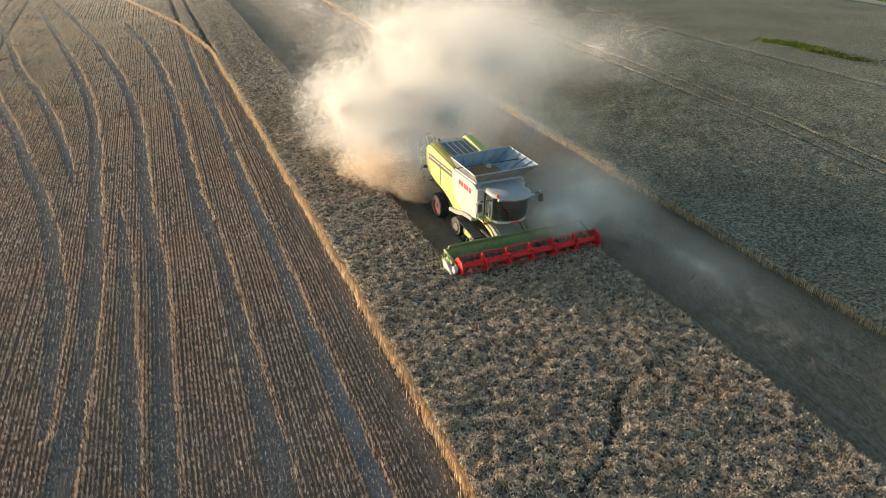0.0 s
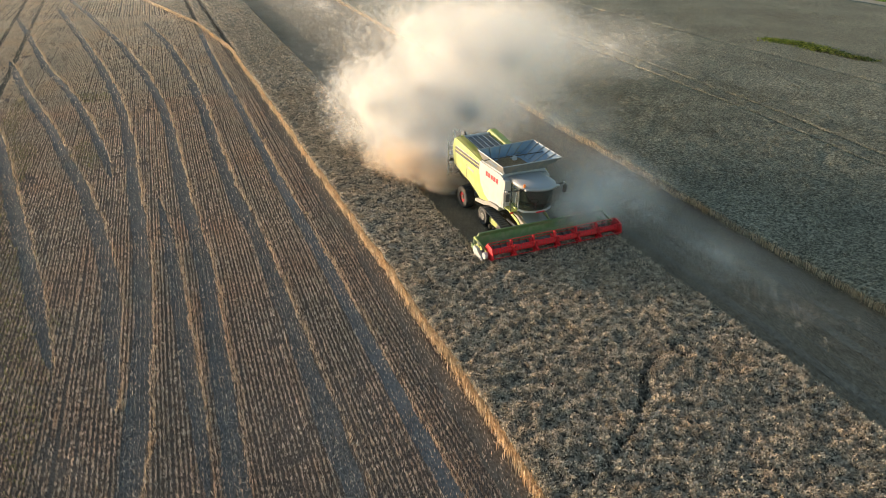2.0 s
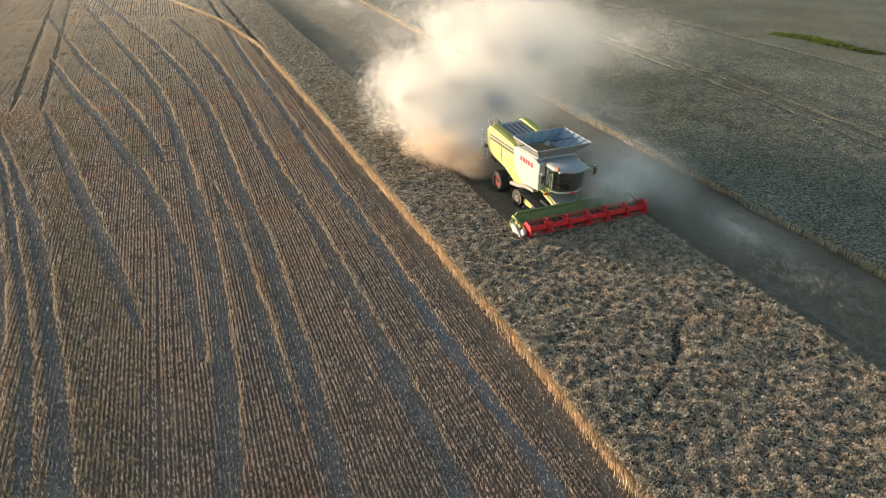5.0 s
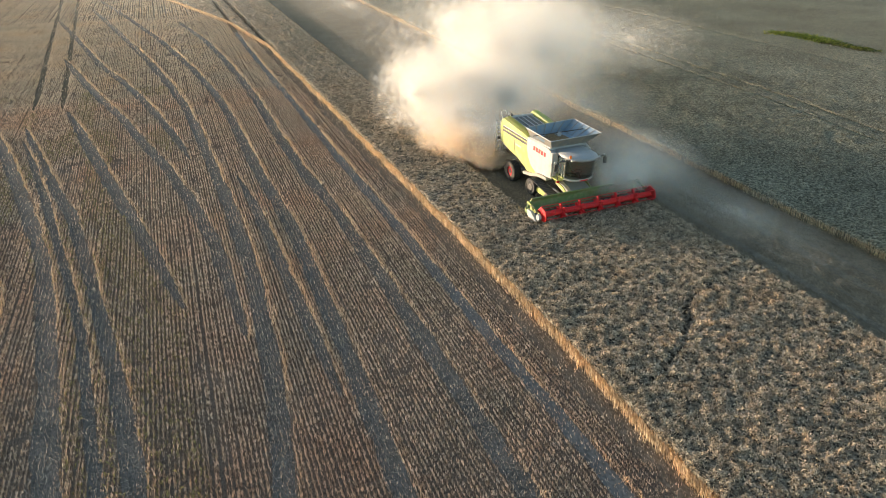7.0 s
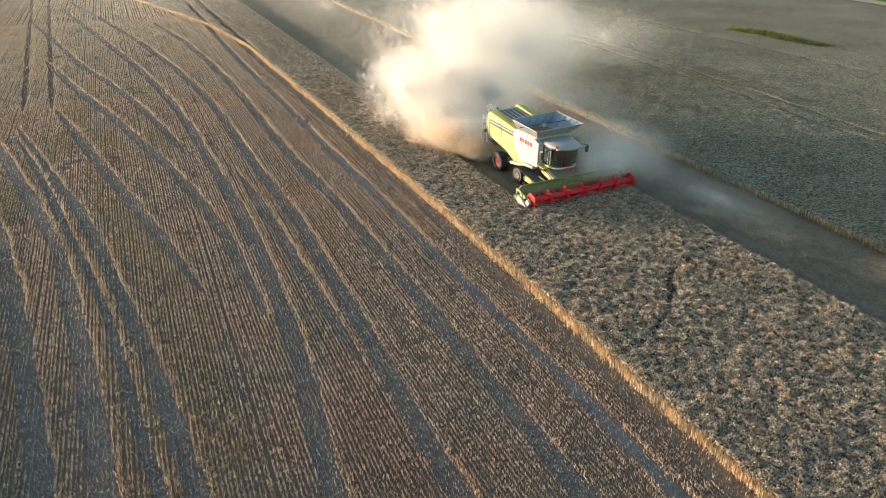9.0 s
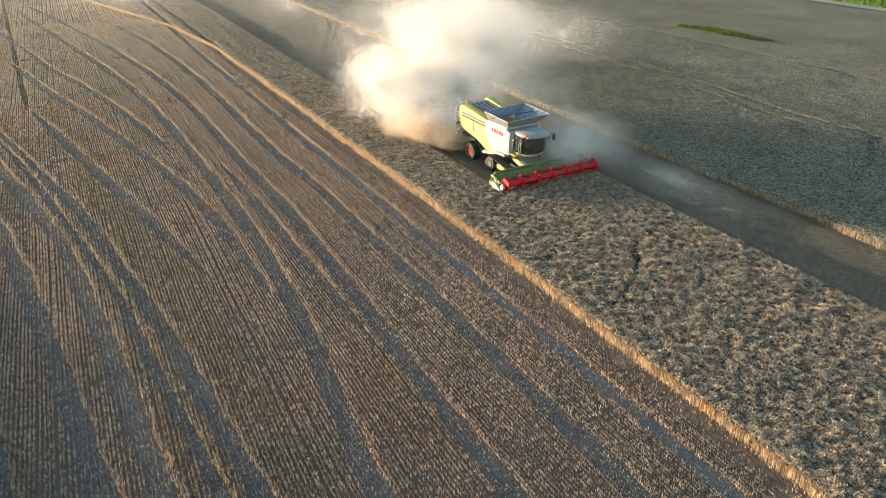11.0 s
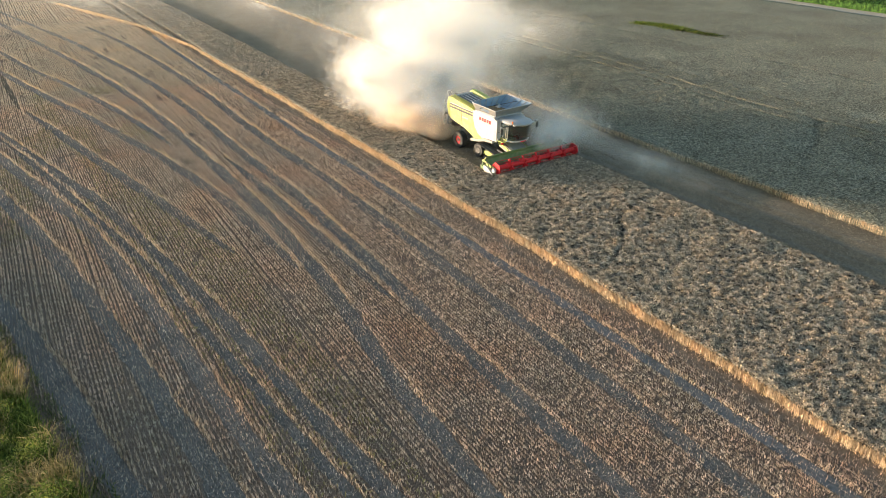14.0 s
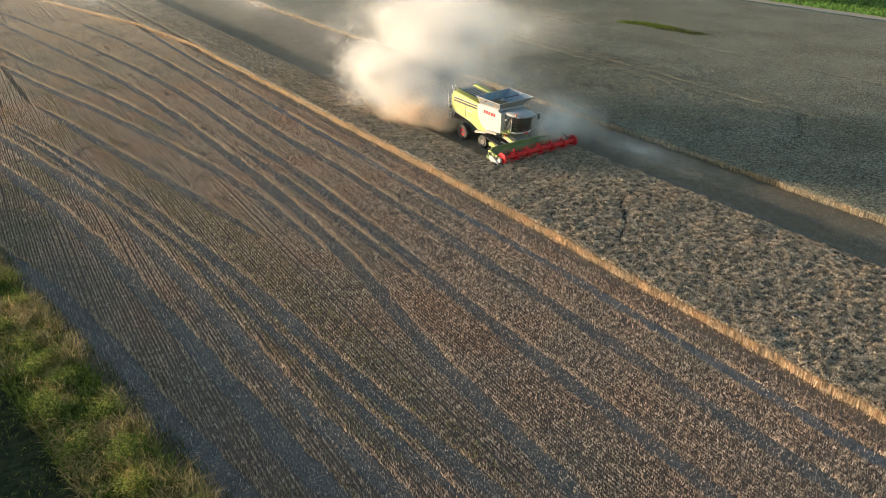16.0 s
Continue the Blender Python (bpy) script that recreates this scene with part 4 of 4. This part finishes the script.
# -- fender and tracks --
for s in (-1, 1):
    a, b2 = sorted((s * 1.18, s * 1.72))
    fender = [(4.05, 1.84), (4.6, 1.86), (5.3, 1.78), (6.0, 1.54), (6.9, 1.42), (7.1, 1.30), (7.0, 1.14), (6.7, 1.22), (5.9, 1.34), (5.2, 1.57), (4.6, 1.66), (4.05, 1.64)]
    part("fender", prism(fender, a, b2, 0.03), M_FENDER, T, "beige-grey mudguard over the track")
    unit = part("track_frame", prism([(3.9, 0.58), (4.6, 0.80), (5.3, 0.72), (5.4, 0.42), (3.9, 0.34)], *sorted((s * 1.25, s * 1.64)), 0.04), M_LIME, T, "lime green track frame")
    loop = []
    def arc(cy, cz, r, a0, a1, n=8):
        for k in range(n + 1):
            a = radians(a0 + (a1 - a0) * k / n)
            loop.append((cy + r * math.cos(a), cz + r * math.sin(a)))
    arc(3.72, 0.44, 0.44, 265, 98)
    arc(5.78, 0.60, 0.60, 97, -88, 12)
    x0, x1 = sorted((s * 1.20, s * 1.84))
    b = bmesh.new()
    n = len(loop)
    rows = []
    for (y, z) in loop:
        cy, cz = 4.75, 0.5
        d = Vector((y - cy, z - cz)).normalized() * 0.05
        rows.append([b.verts.new((x0, y, z)), b.verts.new((x1, y, z)), b.verts.new((x1, y - d.x, z - d.y)), b.verts.new((x0, y - d.x, z - d.y))])
    for k in range(n):
        r0, r1 = rows[k], rows[(k + 1) % n]
        for q in range(4):
            b.faces.new((r0[q], r0[(q + 1) % 4], r1[(q + 1) % 4], r1[q]))
    belt = part("track_belt", b, M_BELT, T, "black rubber crawler belt")
    # lugs evenly round the belt
    L = [Vector(p) for p in loop]
    seg = [(L[(k + 1) % n] - L[k]).length for k in range(n)]
    total, step = sum(seg), sum(seg) / 34
    lug = bmesh.new()
    box(x0 + 0.01, x1 - 0.01, -0.05, 0.05, 0.0, 0.075, 0.012, lug)
    lug_me = bpy.data.meshes.new("lug")
    lug.to_mesh(lug_me)
    lug.free()
    lug_me.materials.append(M_LUG)
    for q in range(34):
        d, k = q * step, 0
        while d > seg[k]:
            d -= seg[k]
            k += 1
        p = L[k].lerp(L[(k + 1) % n], d / seg[k])
        t = (L[(k + 1) % n] - L[k]).normalized()
        o = new("lug", lug_me)
        o.parent = belt
        o.matrix_local = Matrix.Translation((0, p.x, p.y)) @ Matrix.Rotation(math.atan2(-t.y, -t.x), 4, "X")
    for cy, cz, r in ((3.72, 0.44, 0.39), (5.78, 0.60, 0.55), (4.45, 0.22, 0.17), (4.95, 0.22, 0.17)):
        wheel = part("track_roller", drum(*sorted((s * 1.24, s * 1.80)), cy, cz, r, 28, r * 0.55), M_RUBBER, T, "black track roller")
        part("roller_hub", drum(*sorted((s * 1.5, s * 1.83)), cy, cz, r * 0.5, 18), M_HUB, wheel, "dusty grey steel hub")
        if r > 0.3:
            part("roller_ring", drum(*sorted((s * 1.79, s * 1.815)), cy, cz, r * 0.9, 28, r * 0.72), M_HUB, wheel, "dusty grey wheel ring")
            for k in range(6):
                a = 2 * math.pi * k / 6
                part("hub_bolt", drum(*sorted((s * 1.82, s * 1.86)), cy + r * 0.33 * math.cos(a), cz + r * 0.33 * math.sin(a), 0.03, 8), M_STEEL, wheel)

# -- rear wheels --
part("rear_axle", box(-1.5, 1.5, 8.6, 8.9, 0.62, 0.9, 0.04), M_GREYP, T)
for s in (-1, 1):
    x0, x1 = sorted((s * 1.18, s * 1.78))
    rw = new("rear_wheel")
    rw.parent = T
    tyre = part("tyre", drum(x0, x1, 8.8, 0.76, 0.72, 40, 0.38), M_RUBBER, rw, "black lugged tyre")
    lug = bmesh.new()
    box(-0.30, 0.02, -0.04, 0.04, -0.02, 0.05, 0.01, lug, Matrix.Rotation(radians(28), 4, "Z"))
    lm = bpy.data.meshes.new("tread_lug")
    lug.to_mesh(lm)
    lug.free()
    lm.materials.append(M_RUBBER)
    for q in range(36):
        a = 2 * math.pi * q / 36
        side = 1 if q % 2 else -1
        o = new("tread_lug", lm)
        o.parent = tyre
        o.matrix_local = Matrix.Translation(((x0 + x1) / 2, 8.8 + 0.71 * math.cos(a), 0.76 + 0.71 * math.sin(a))) @ Matrix.Rotation(a - math.pi / 2, 4, "X") @ Matrix.Diagonal((side, 1, 1, 1))
    part("rim", drum(*sorted((s * 1.40, s * 1.70)), 8.8, 0.76, 0.40, 28, 0.14), M_RED, rw, "red wheel rim")
    part("hub", drum(*sorted((s * 1.38, s * 1.74)), 8.8, 0.76, 0.16, 18), M_HUB, rw, "grey hub")

# -- feeder house and header --
part("feeder_house", prism([(2.0, 0.55), (2.0, 1.25), (4.3, 2.0), (4.3, 1.2)], -0.75, 0.75, 0.04), M_FENDER, T, "dusty grey sloping feeder house")
for s in (-1, 1):
    part("lift_ram", tube([(s * 0.95, 4.2, 0.9), (s * 0.95, 2.2, 0.7)], 0.07, 10), M_STEEL, T)
    part("feeder_arm", prism([(2.15, 0.8), (2.15, 1.0), (2.9, 1.45), (4.1, 1.75), (4.1, 1.58), (3.0, 1.28)], *sorted((s * 0.98, s * 1.06)), 0.02), M_LIME, T, "lime green lifting arm")
HW = 4.40
hdr = part("header_trough", prism([(0.35, 0.14), (0.9, 0.12), (1.55, 0.25), (1.95, 0.55), (2.05, 1.0), (2.05, 1.32), (1.98, 1.32), (1.95, 1.0), (1.85, 0.6), (1.5, 0.33), (0.9, 0.18), (0.35, 0.18)], -HW, HW, 0.0), M_DGREEN, T, "dark green header trough")
part("back_sheet", prism([(1.98, 1.30), (2.10, 1.30), (1.86, 1.62), (1.78, 1.60)], -HW + 0.22, HW, 0.01), M_DGREEN, hdr, "dark green top sheet")
part("cutter_bar", box(-HW, HW, 0.24, 0.36, 0.12, 0.17, 0.01), M_STEEL, hdr)
finger = box(-0.012, 0.012, 0.10, 0.26, 0.12, 0.15, 0.0)
fm = bpy.data.meshes.new("knife_finger")
finger.to_mesh(fm)
finger.free()
fm.materials.append(M_STEEL)
for k in range(90):
    o = new("knife_finger", fm)
    o.parent = hdr
    o.location = (-HW + 0.05 + k * 0.1012, 0, 0)
aug = part("header_auger", drum(-HW + 0.1, HW - 0.1, 1.35, 0.62, 0.2, 20), M_HUB, T, "dark steel feeding auger")
for s in (-1, 1):
    b = bmesh.new()
    prev = None
    for k in range(150):
        a = 2 * math.pi * k / 18
        x = s * (HW - 0.15 - k * 0.024)
        c, sn = math.cos(a), math.sin(a) * s
        cur = [b.verts.new((x, 1.35 + r * c, 0.62 + r * sn)) for r in (0.19, 0.34)]
        if prev:
            b.faces.new((prev[0], prev[1], cur[1], cur[0]))
        prev = cur
    bmesh.ops.solidify(b, geom=b.faces[:], thickness=0.008)
    part("auger_flight", b, M_HUB, aug)
for s in (-1, 1):
    a, b2 = sorted((s * (HW), s * (HW + 0.10)))
    part("header_end_plate", prism([(-0.1, 0.12), (0.5, 0.1), (1.9, 0.2), (2.1, 0.5), (2.1, 1.0), (1.9, 0.9), (1.3, 0.6), (0.6, 0.5), (-0.1, 0.35)], a, b2, 0.02), M_DGREEN, T, "dark green header end plate")
    d0, d1 = sorted((s * (HW + 0.08), s * (HW + (0.34 if s < 0 else 0.2))))
    part("crop_divider", prism([(-0.05, 0.18), (0.3, 0.14), (1.0, 0.3), (1.5, 0.85), (1.45, 1.12), (1.05, 1.10), (0.4, 0.72)], d0, d1, 0.06), M_WHITE if s < 0 else M_DGREEN, T, "off-white pointed crop divider" if s < 0 else "dark green crop divider")
    if s < 0:
        part("drive_cover", drum(*sorted((s * (HW + 0.05), s * (HW + 0.24))), 0.35, 0.95, 0.2, 20), M_WHITE, T, "round white drive cover")
        for yy, zz, rr in ((0.85, 1.18, 0.13), (1.25, 1.12, 0.17), (1.6, 0.95, 0.12)):
            part("drive_pulley", drum(s * (HW + 0.16), s * (HW + 0.06), yy, zz, rr, 18, rr * 0.3), M_LIME, T, "dusty yellow-green drive pulley")
        part("drive_hose", tube([(s * (HW + 0.12), 0.4, 1.1), (s * (HW + 0.2), 0.9, 1.42), (s * (HW + 0.1), 1.7, 1.3)], 0.025, 6), M_BLACK, T)
    part("reel_arm", prism([(0.35, 0.98), (0.35, 1.12), (1.9, 1.45), (2.0, 1.30)], *sorted((s * (HW - 0.02), s * (HW + 0.05))), 0.015), M_LIME if s < 0 else M_DGREEN, T)
# reel
RY, RZ, RR = 0.35, 1.05, 0.54
reel = part("reel_tube", drum(-HW + 0.12, HW - 0.12, RY, RZ, 0.17, 24), M_RED, T, "thick red reel tube")
def star(x0, x1, r, inner=0.22):
    prof = []
    for k in range(6):
        a = 2 * math.pi * k / 6 + 0.25
        for da, rr in ((-0.14, r), (0.14, r), (0.52, inner)):
            prof.append((RY + rr * math.cos(a + da), RZ + rr * math.sin(a + da)))
    return prism(prof, x0, x1, 0.0)
for s in (-1, 1):
    hexa = [(RY + RR * 1.02 * math.cos(2 * math.pi * k / 6 + 0.25), RZ + RR * 1.02 * math.sin(2 * math.pi * k / 6 + 0.25)) for k in range(6)]
    part("reel_end_plate", prism(hexa, *sorted((s * (HW - 0.14), s * (HW - 0.06))), 0.015), M_RED, T, "red hexagonal reel end plate")
for k in range(1, 6):
    x = -HW + 0.1 + k * (2 * HW - 0.2) / 6
    part("reel_star", star(x - 0.05, x + 0.05, RR * 0.98, 0.21), M_RED, T, "red reel star")
tine_b = bmesh.new()
tube([(0, 0, 0), (0, 0.03, -0.18), (0, -0.02, -0.30)], 0.012, 4, tine_b)
tm = bpy.data.meshes.new("tine")
tine_b.to_mesh(tm)
tine_b.free()
tm.materials.append(M_BLACK)
for k in range(6):
    a = 2 * math.pi * k / 6 + 0.25
    y, z = RY + RR * math.cos(a), RZ + RR * math.sin(a)
    bar = part("tine_bar", tube([(-HW + 0.12, y, z), (HW - 0.12, y, z)], 0.022, 8), M_RED, T, "red tine bar")
    for q in range(48):
        o = new("tine", tm)
        o.parent = bar
        o.location = (-HW + 0.3 + q * 0.181, y, z)


# ---- hedge and verge at the field's corner ----
def hedge_line(y):
    return -36.9 - 0.20 * (y - 3.7)


verge = loft("verge", np.arange(-70, 130, 1.0), lambda y: hedge_line(y) - 30.0, lambda y: hedge_line(y) - 0.2, 30, lambda X, Y: 0.03 + 0.25 * smooth_noise(X, Y, 0.5, 91) * (X < hedge_line(Y) - 0.5), M_GRASS, skirt=False)
tagged(new("verge", verge), "rough dark grass verge beside the field", "verge", kind="structure")

def hedge_points(n, y0, y1, near, far):
    y = rng.uniform(y0, y1, n)
    return np.stack([hedge_line(y) - rng.uniform(near, far, n), y], 1)


def verge_grass(label, n, near, far, height, width, mat, y0=-42, y1=18, droop=0.3, patchy=0.0, z=0.0, seed=94):
    P2 = hedge_points(n, y0, y1, near, far)
    if patchy:
        P2 = P2[smooth_noise(P2[:, 0], P2[:, 1], 0.9, seed) + 0.3 * (rng.random(len(P2)) - 0.5) > patchy]
    me = blades("verge_grass", np.column_stack([P2, np.full(len(P2), z)]), height, width, 0.45, mat, droop, 0.55, segments=2)
    tagged(new("verge_grass", me), label, "grass", kind="stuff")


verge_grass("tall green grass along the hedge", 53000, 0.15, 3.4, 0.95, 0.035, M_LEAF_LIT, patchy=0.28, seed=94)
verge_grass("low dark grass at the hedge's foot", 10000, -0.9, 0.4, 0.24, 0.035, M_WEED, patchy=0.3, seed=98)
verge_grass("tall dry seeding grass along the hedge", 44000, 0.0, 1.7, 1.2, 0.028, M_DRYGRASS, patchy=0.49, seed=95, droop=0.3)
verge_grass("tall dry seeding grass along the hedge", 30000, 1.2, 3.4, 1.05, 0.024, M_DRYGRASS, patchy=0.55, seed=96, droop=0.45)
verge_grass("dark short grass on the verge", 18000, 2.6, 8.5, 0.32, 0.05, M_WEED, droop=0.5)


def leafy_bush(label, x, y, r, h, seed, mat):
    """Stems that fork from the ground and a ragged crown of leaves."""
    q = np.random.default_rng(seed)
    root = new("bush")
    root.location = (x, y, 0)
    tagged(root, label, "bush", "bushes of the hedge")
    b = bmesh.new()
    tips = []
    for k in range(7):
        a = q.uniform(0, 6.28)
        tip = (r * 0.7 * math.cos(a) * q.uniform(0.4, 1), r * 0.7 * math.sin(a) * q.uniform(0.4, 1), h * q.uniform(0.6, 0.95))
        tube([(0, 0, 0), (tip[0] * 0.4, tip[1] * 0.4, tip[2] * 0.55), tip], 0.018, 5, b)
        tips.append(tip)
    stems = part("stems", b, M_RUT, root, "thin brown stems")
    c = np.array(tips)[q.integers(0, len(tips), 1500)] + q.normal(0, 1, (1500, 3)) * np.array([r * 0.33, r * 0.33, h * 0.2])
    c = c[(c[:, 2] > 0.1)]
    me = blades("leaves", c, 0.10, 0.055, 0.9, mat, 0.5, 0.4, segments=2)
    o = new("leaves", me)
    o.parent = root


for k in range(50):
    y = -40 + k * 1.36 + rng.uniform(-0.8, 0.8)
    off = rng.uniform(0.5, 2.9)
    leafy_bush("low green leafy bush in the verge" if k % 3 else "yellow-green leafy bush in the verge", hedge_line(y) - off, y, rng.uniform(0.5, 0.95), rng.uniform(0.7, 1.3), 100 + k, M_LEAF_LIT)
# an unseen taller hedge, added on the far side to lay shade over the verge
n = 24000
y = rng.uniform(-45, 32, n)
P = np.stack([hedge_line(y) - 9.5 + rng.normal(0, 0.6, n), y, np.clip(np.abs(rng.normal(0.75, 0.5, n)), 0.02, 1.75)], 1)
tagged(new("shade_hedge", blades("shade_hedge", P, 0.45, 0.28, 0.8, M_WEED, 0.4, segments=2)), "unseen dense green hedge, added beyond the verge to shade it", "hedge", kind="stuff")

# ---- green weeds in a hollow of the wide field, and among the stubble ----
weed_line = curve_of([(69.2, 27), (67.2, 36), (67.6, 44), (65.0, 52)])
# first patch uses the leaf green that has sunlight in its colour
for label, mat, n, y0, y1, wide, high in (("patch of green weeds in a hollow of the crop, sunlight put into its colour", M_LEAF_LIT, 1900, 39, 50, 0.9, 0.75),
                                          ("darker green weeds along the hollow", M_WEED, 1700, 32, 47, 0.6, 0.7)):
    y = y0 + (y1 - y0) * rng.beta(1.8, 1.7, n)
    P = np.stack([weed_line(y) + rng.normal(0, wide, n), y, np.full(n, 0.32)], 1)
    tagged(new("weeds", blades("weeds", P, high, 0.16, 0.6, mat, 0.4, segments=2)), label, "weeds", kind="stuff")
y = 29 + 20 * rng.random(2600)
P = np.stack([weed_line(y) - 0.9 + rng.normal(0, 0.35, len(y)), y, np.full(len(y), 0.35)], 1)
tagged(new("weeds", blades("weeds", P, 0.45, 0.12, 0.7, M_DARKDRY, 0.4, segments=2)), "dark dead weeds along the hollow", "weeds", kind="stuff")
P2 = in_view_band(30000, -38, -21, -35, 48)
P2 = P2[(smooth_noise(P2[:, 0] * 1.5, P2[:, 1] * 0.35, 0.3, 97) > 0.66) & (P2[:, 0] > hedge_line(P2[:, 1]) + 1) & ~on_track(P2[:, 0], P2[:, 1])]
tagged(new("weeds", blades("weeds", np.column_stack([P2, np.zeros(len(P2))]), 0.27, 0.06, 0.6, M_OLIVE, 0.3, segments=2)), "olive green weeds growing among the stubble", "weeds", kind="stuff")


# ---- dust ----
def dust(name, label, puffs, count, size, mat, seed, rough=0.55):
    """A drifting cloud of specks, thick in the puffs' middles and fading outwards: (weight, centre, radii)."""
    r = np.random.default_rng(seed)
    w = np.array([p[0] for p in puffs], float)
    which = r.choice(len(puffs), count * 2, p=w / w.sum())
    c = np.array([p[1] for p in puffs], float)[which]
    s = np.array([p[2] for p in puffs], float)[which]
    P = r.normal(0, 1, (count * 2, 3))
    P = c + s * P / np.linalg.norm(P, axis=1, keepdims=True) * (r.random((count * 2, 1)) ** 0.62) * r.uniform(0.9, 1.3, (count * 2, 1))
    # billows: drop specks where the noise is low
    def turb(f, sd):
        return smooth_noise(P[:, 0] + P[:, 2] * 0.7, P[:, 1] - P[:, 2] * 0.4, f, sd) * 0.5 + smooth_noise(P[:, 2] * 1.3 + 9, P[:, 1] + P[:, 0] * 0.5, f, sd + 1) * 0.5
    b = turb(0.22, seed + 3) * 0.6 + turb(0.6, seed + 5) * 0.4
    keep = (r.random(len(P)) < np.clip((b - 0.5) * 2.4 * rough + 0.5, 0.03, 1)) & (P[:, 2] > 0.15)
    P = P[keep][:count]
    n = len(P)
    d = r.normal(0, 1, (n, 3, 3))
    d /= np.linalg.norm(d, axis=2, keepdims=True)
    V = (P[:, None, :] + d * (size * r.uniform(0.6, 1.4, (n, 1, 1)))).reshape(-1, 3)
    V[:, 2] = np.maximum(V[:, 2], 0.05)
    ob = new(name, mesh_from(name, V, np.arange(3 * n).reshape(n, 3), mat))
    return tagged(ob, label, "dust", kind="stuff")


CLOUD = [(1.0, (2.4, 13.8, 1.5), (2.2, 2.8, 1.7)), (1.6, (1.6, 17.5, 2.6), (3.6, 4.0, 2.6)), (2.0, (-0.5, 22.0, 3.7), (3.8, 4.2, 3.4)),
         (2.2, (4.0, 22.5, 4.4), (4.6, 5.0, 4.0)), (2.4, (6.5, 18.5, 3.4), (4.2, 4.5, 3.4)), (2.8, (8.5, 24.5, 6.6), (5.2, 6.0, 4.8)),
         (2.4, (12.0, 23.0, 6.0), (4.8, 5.5, 4.6)), (2.2, (12.5, 27.5, 9.5), (6.0, 6.5, 4.5)), (1.1, (5.0, 29.0, 8.2), (5.0, 6.0, 4.0)),
         (1.2, (16.0, 25.0, 7.0), (4.5, 5.5, 3.8))]
HAZE = [(1.8, (8.0, 80.0, 3.5), (9, 28, 3.5)), (3.0, (-16.0, 95.0, 4.0), (26, 40, 4.0)), (1.6, (18.5, 26.0, 7.0), (7, 8, 4.0)), (1.2, (26.0, 29.0, 5.5), (8, 7, 3.0)), (0.7, (2.0, 36.0, 5.0), (6, 12, 4.0)), (0.8, (6.0, 30.0, 9.0), (8, 8, 4.0)),
        (1.7, (10.5, 5.0, 1.9), (4.0, 5.0, 1.9)), (0.35, (12.5, -4.0, 0.8), (2.8, 8.0, 0.7)), (0.8, (7.0, 1.9, 1.9), (2.2, 1.3, 1.2)), (1.4, (12.0, 15.0, 3.2), (5.0, 6.5, 3.0))]
PLUME = [(1.3, (1.9, 11.6, 1.1), (1.6, 1.5, 1.1)), (1.0, (3.4, 12.4, 1.3), (1.6, 1.5, 1.2)), (1.3, (0.6, 13.8, 1.4), (1.9, 2.2, 1.4)), (1.0, (-0.8, 16.4, 1.4), (1.8, 2.2, 1.3)), (0.9, (3.4, 16.0, 1.8), (2.6, 2.8, 1.6))]
dust("dust_cloud", "pale sunlit dust cloud billowing behind the harvester", CLOUD, 430000, 0.26, M_DUST, 61, 0.8)
dust("dust_haze", "thin drifting haze of dust beside the harvester", HAZE, 240000, 0.24, M_HAZE, 71, 0.6)
dust("chaff_plume", "tan chaff blown out at the harvester's rear", PLUME, 110000, 0.135, M_CHAFF, 81, 1.3)
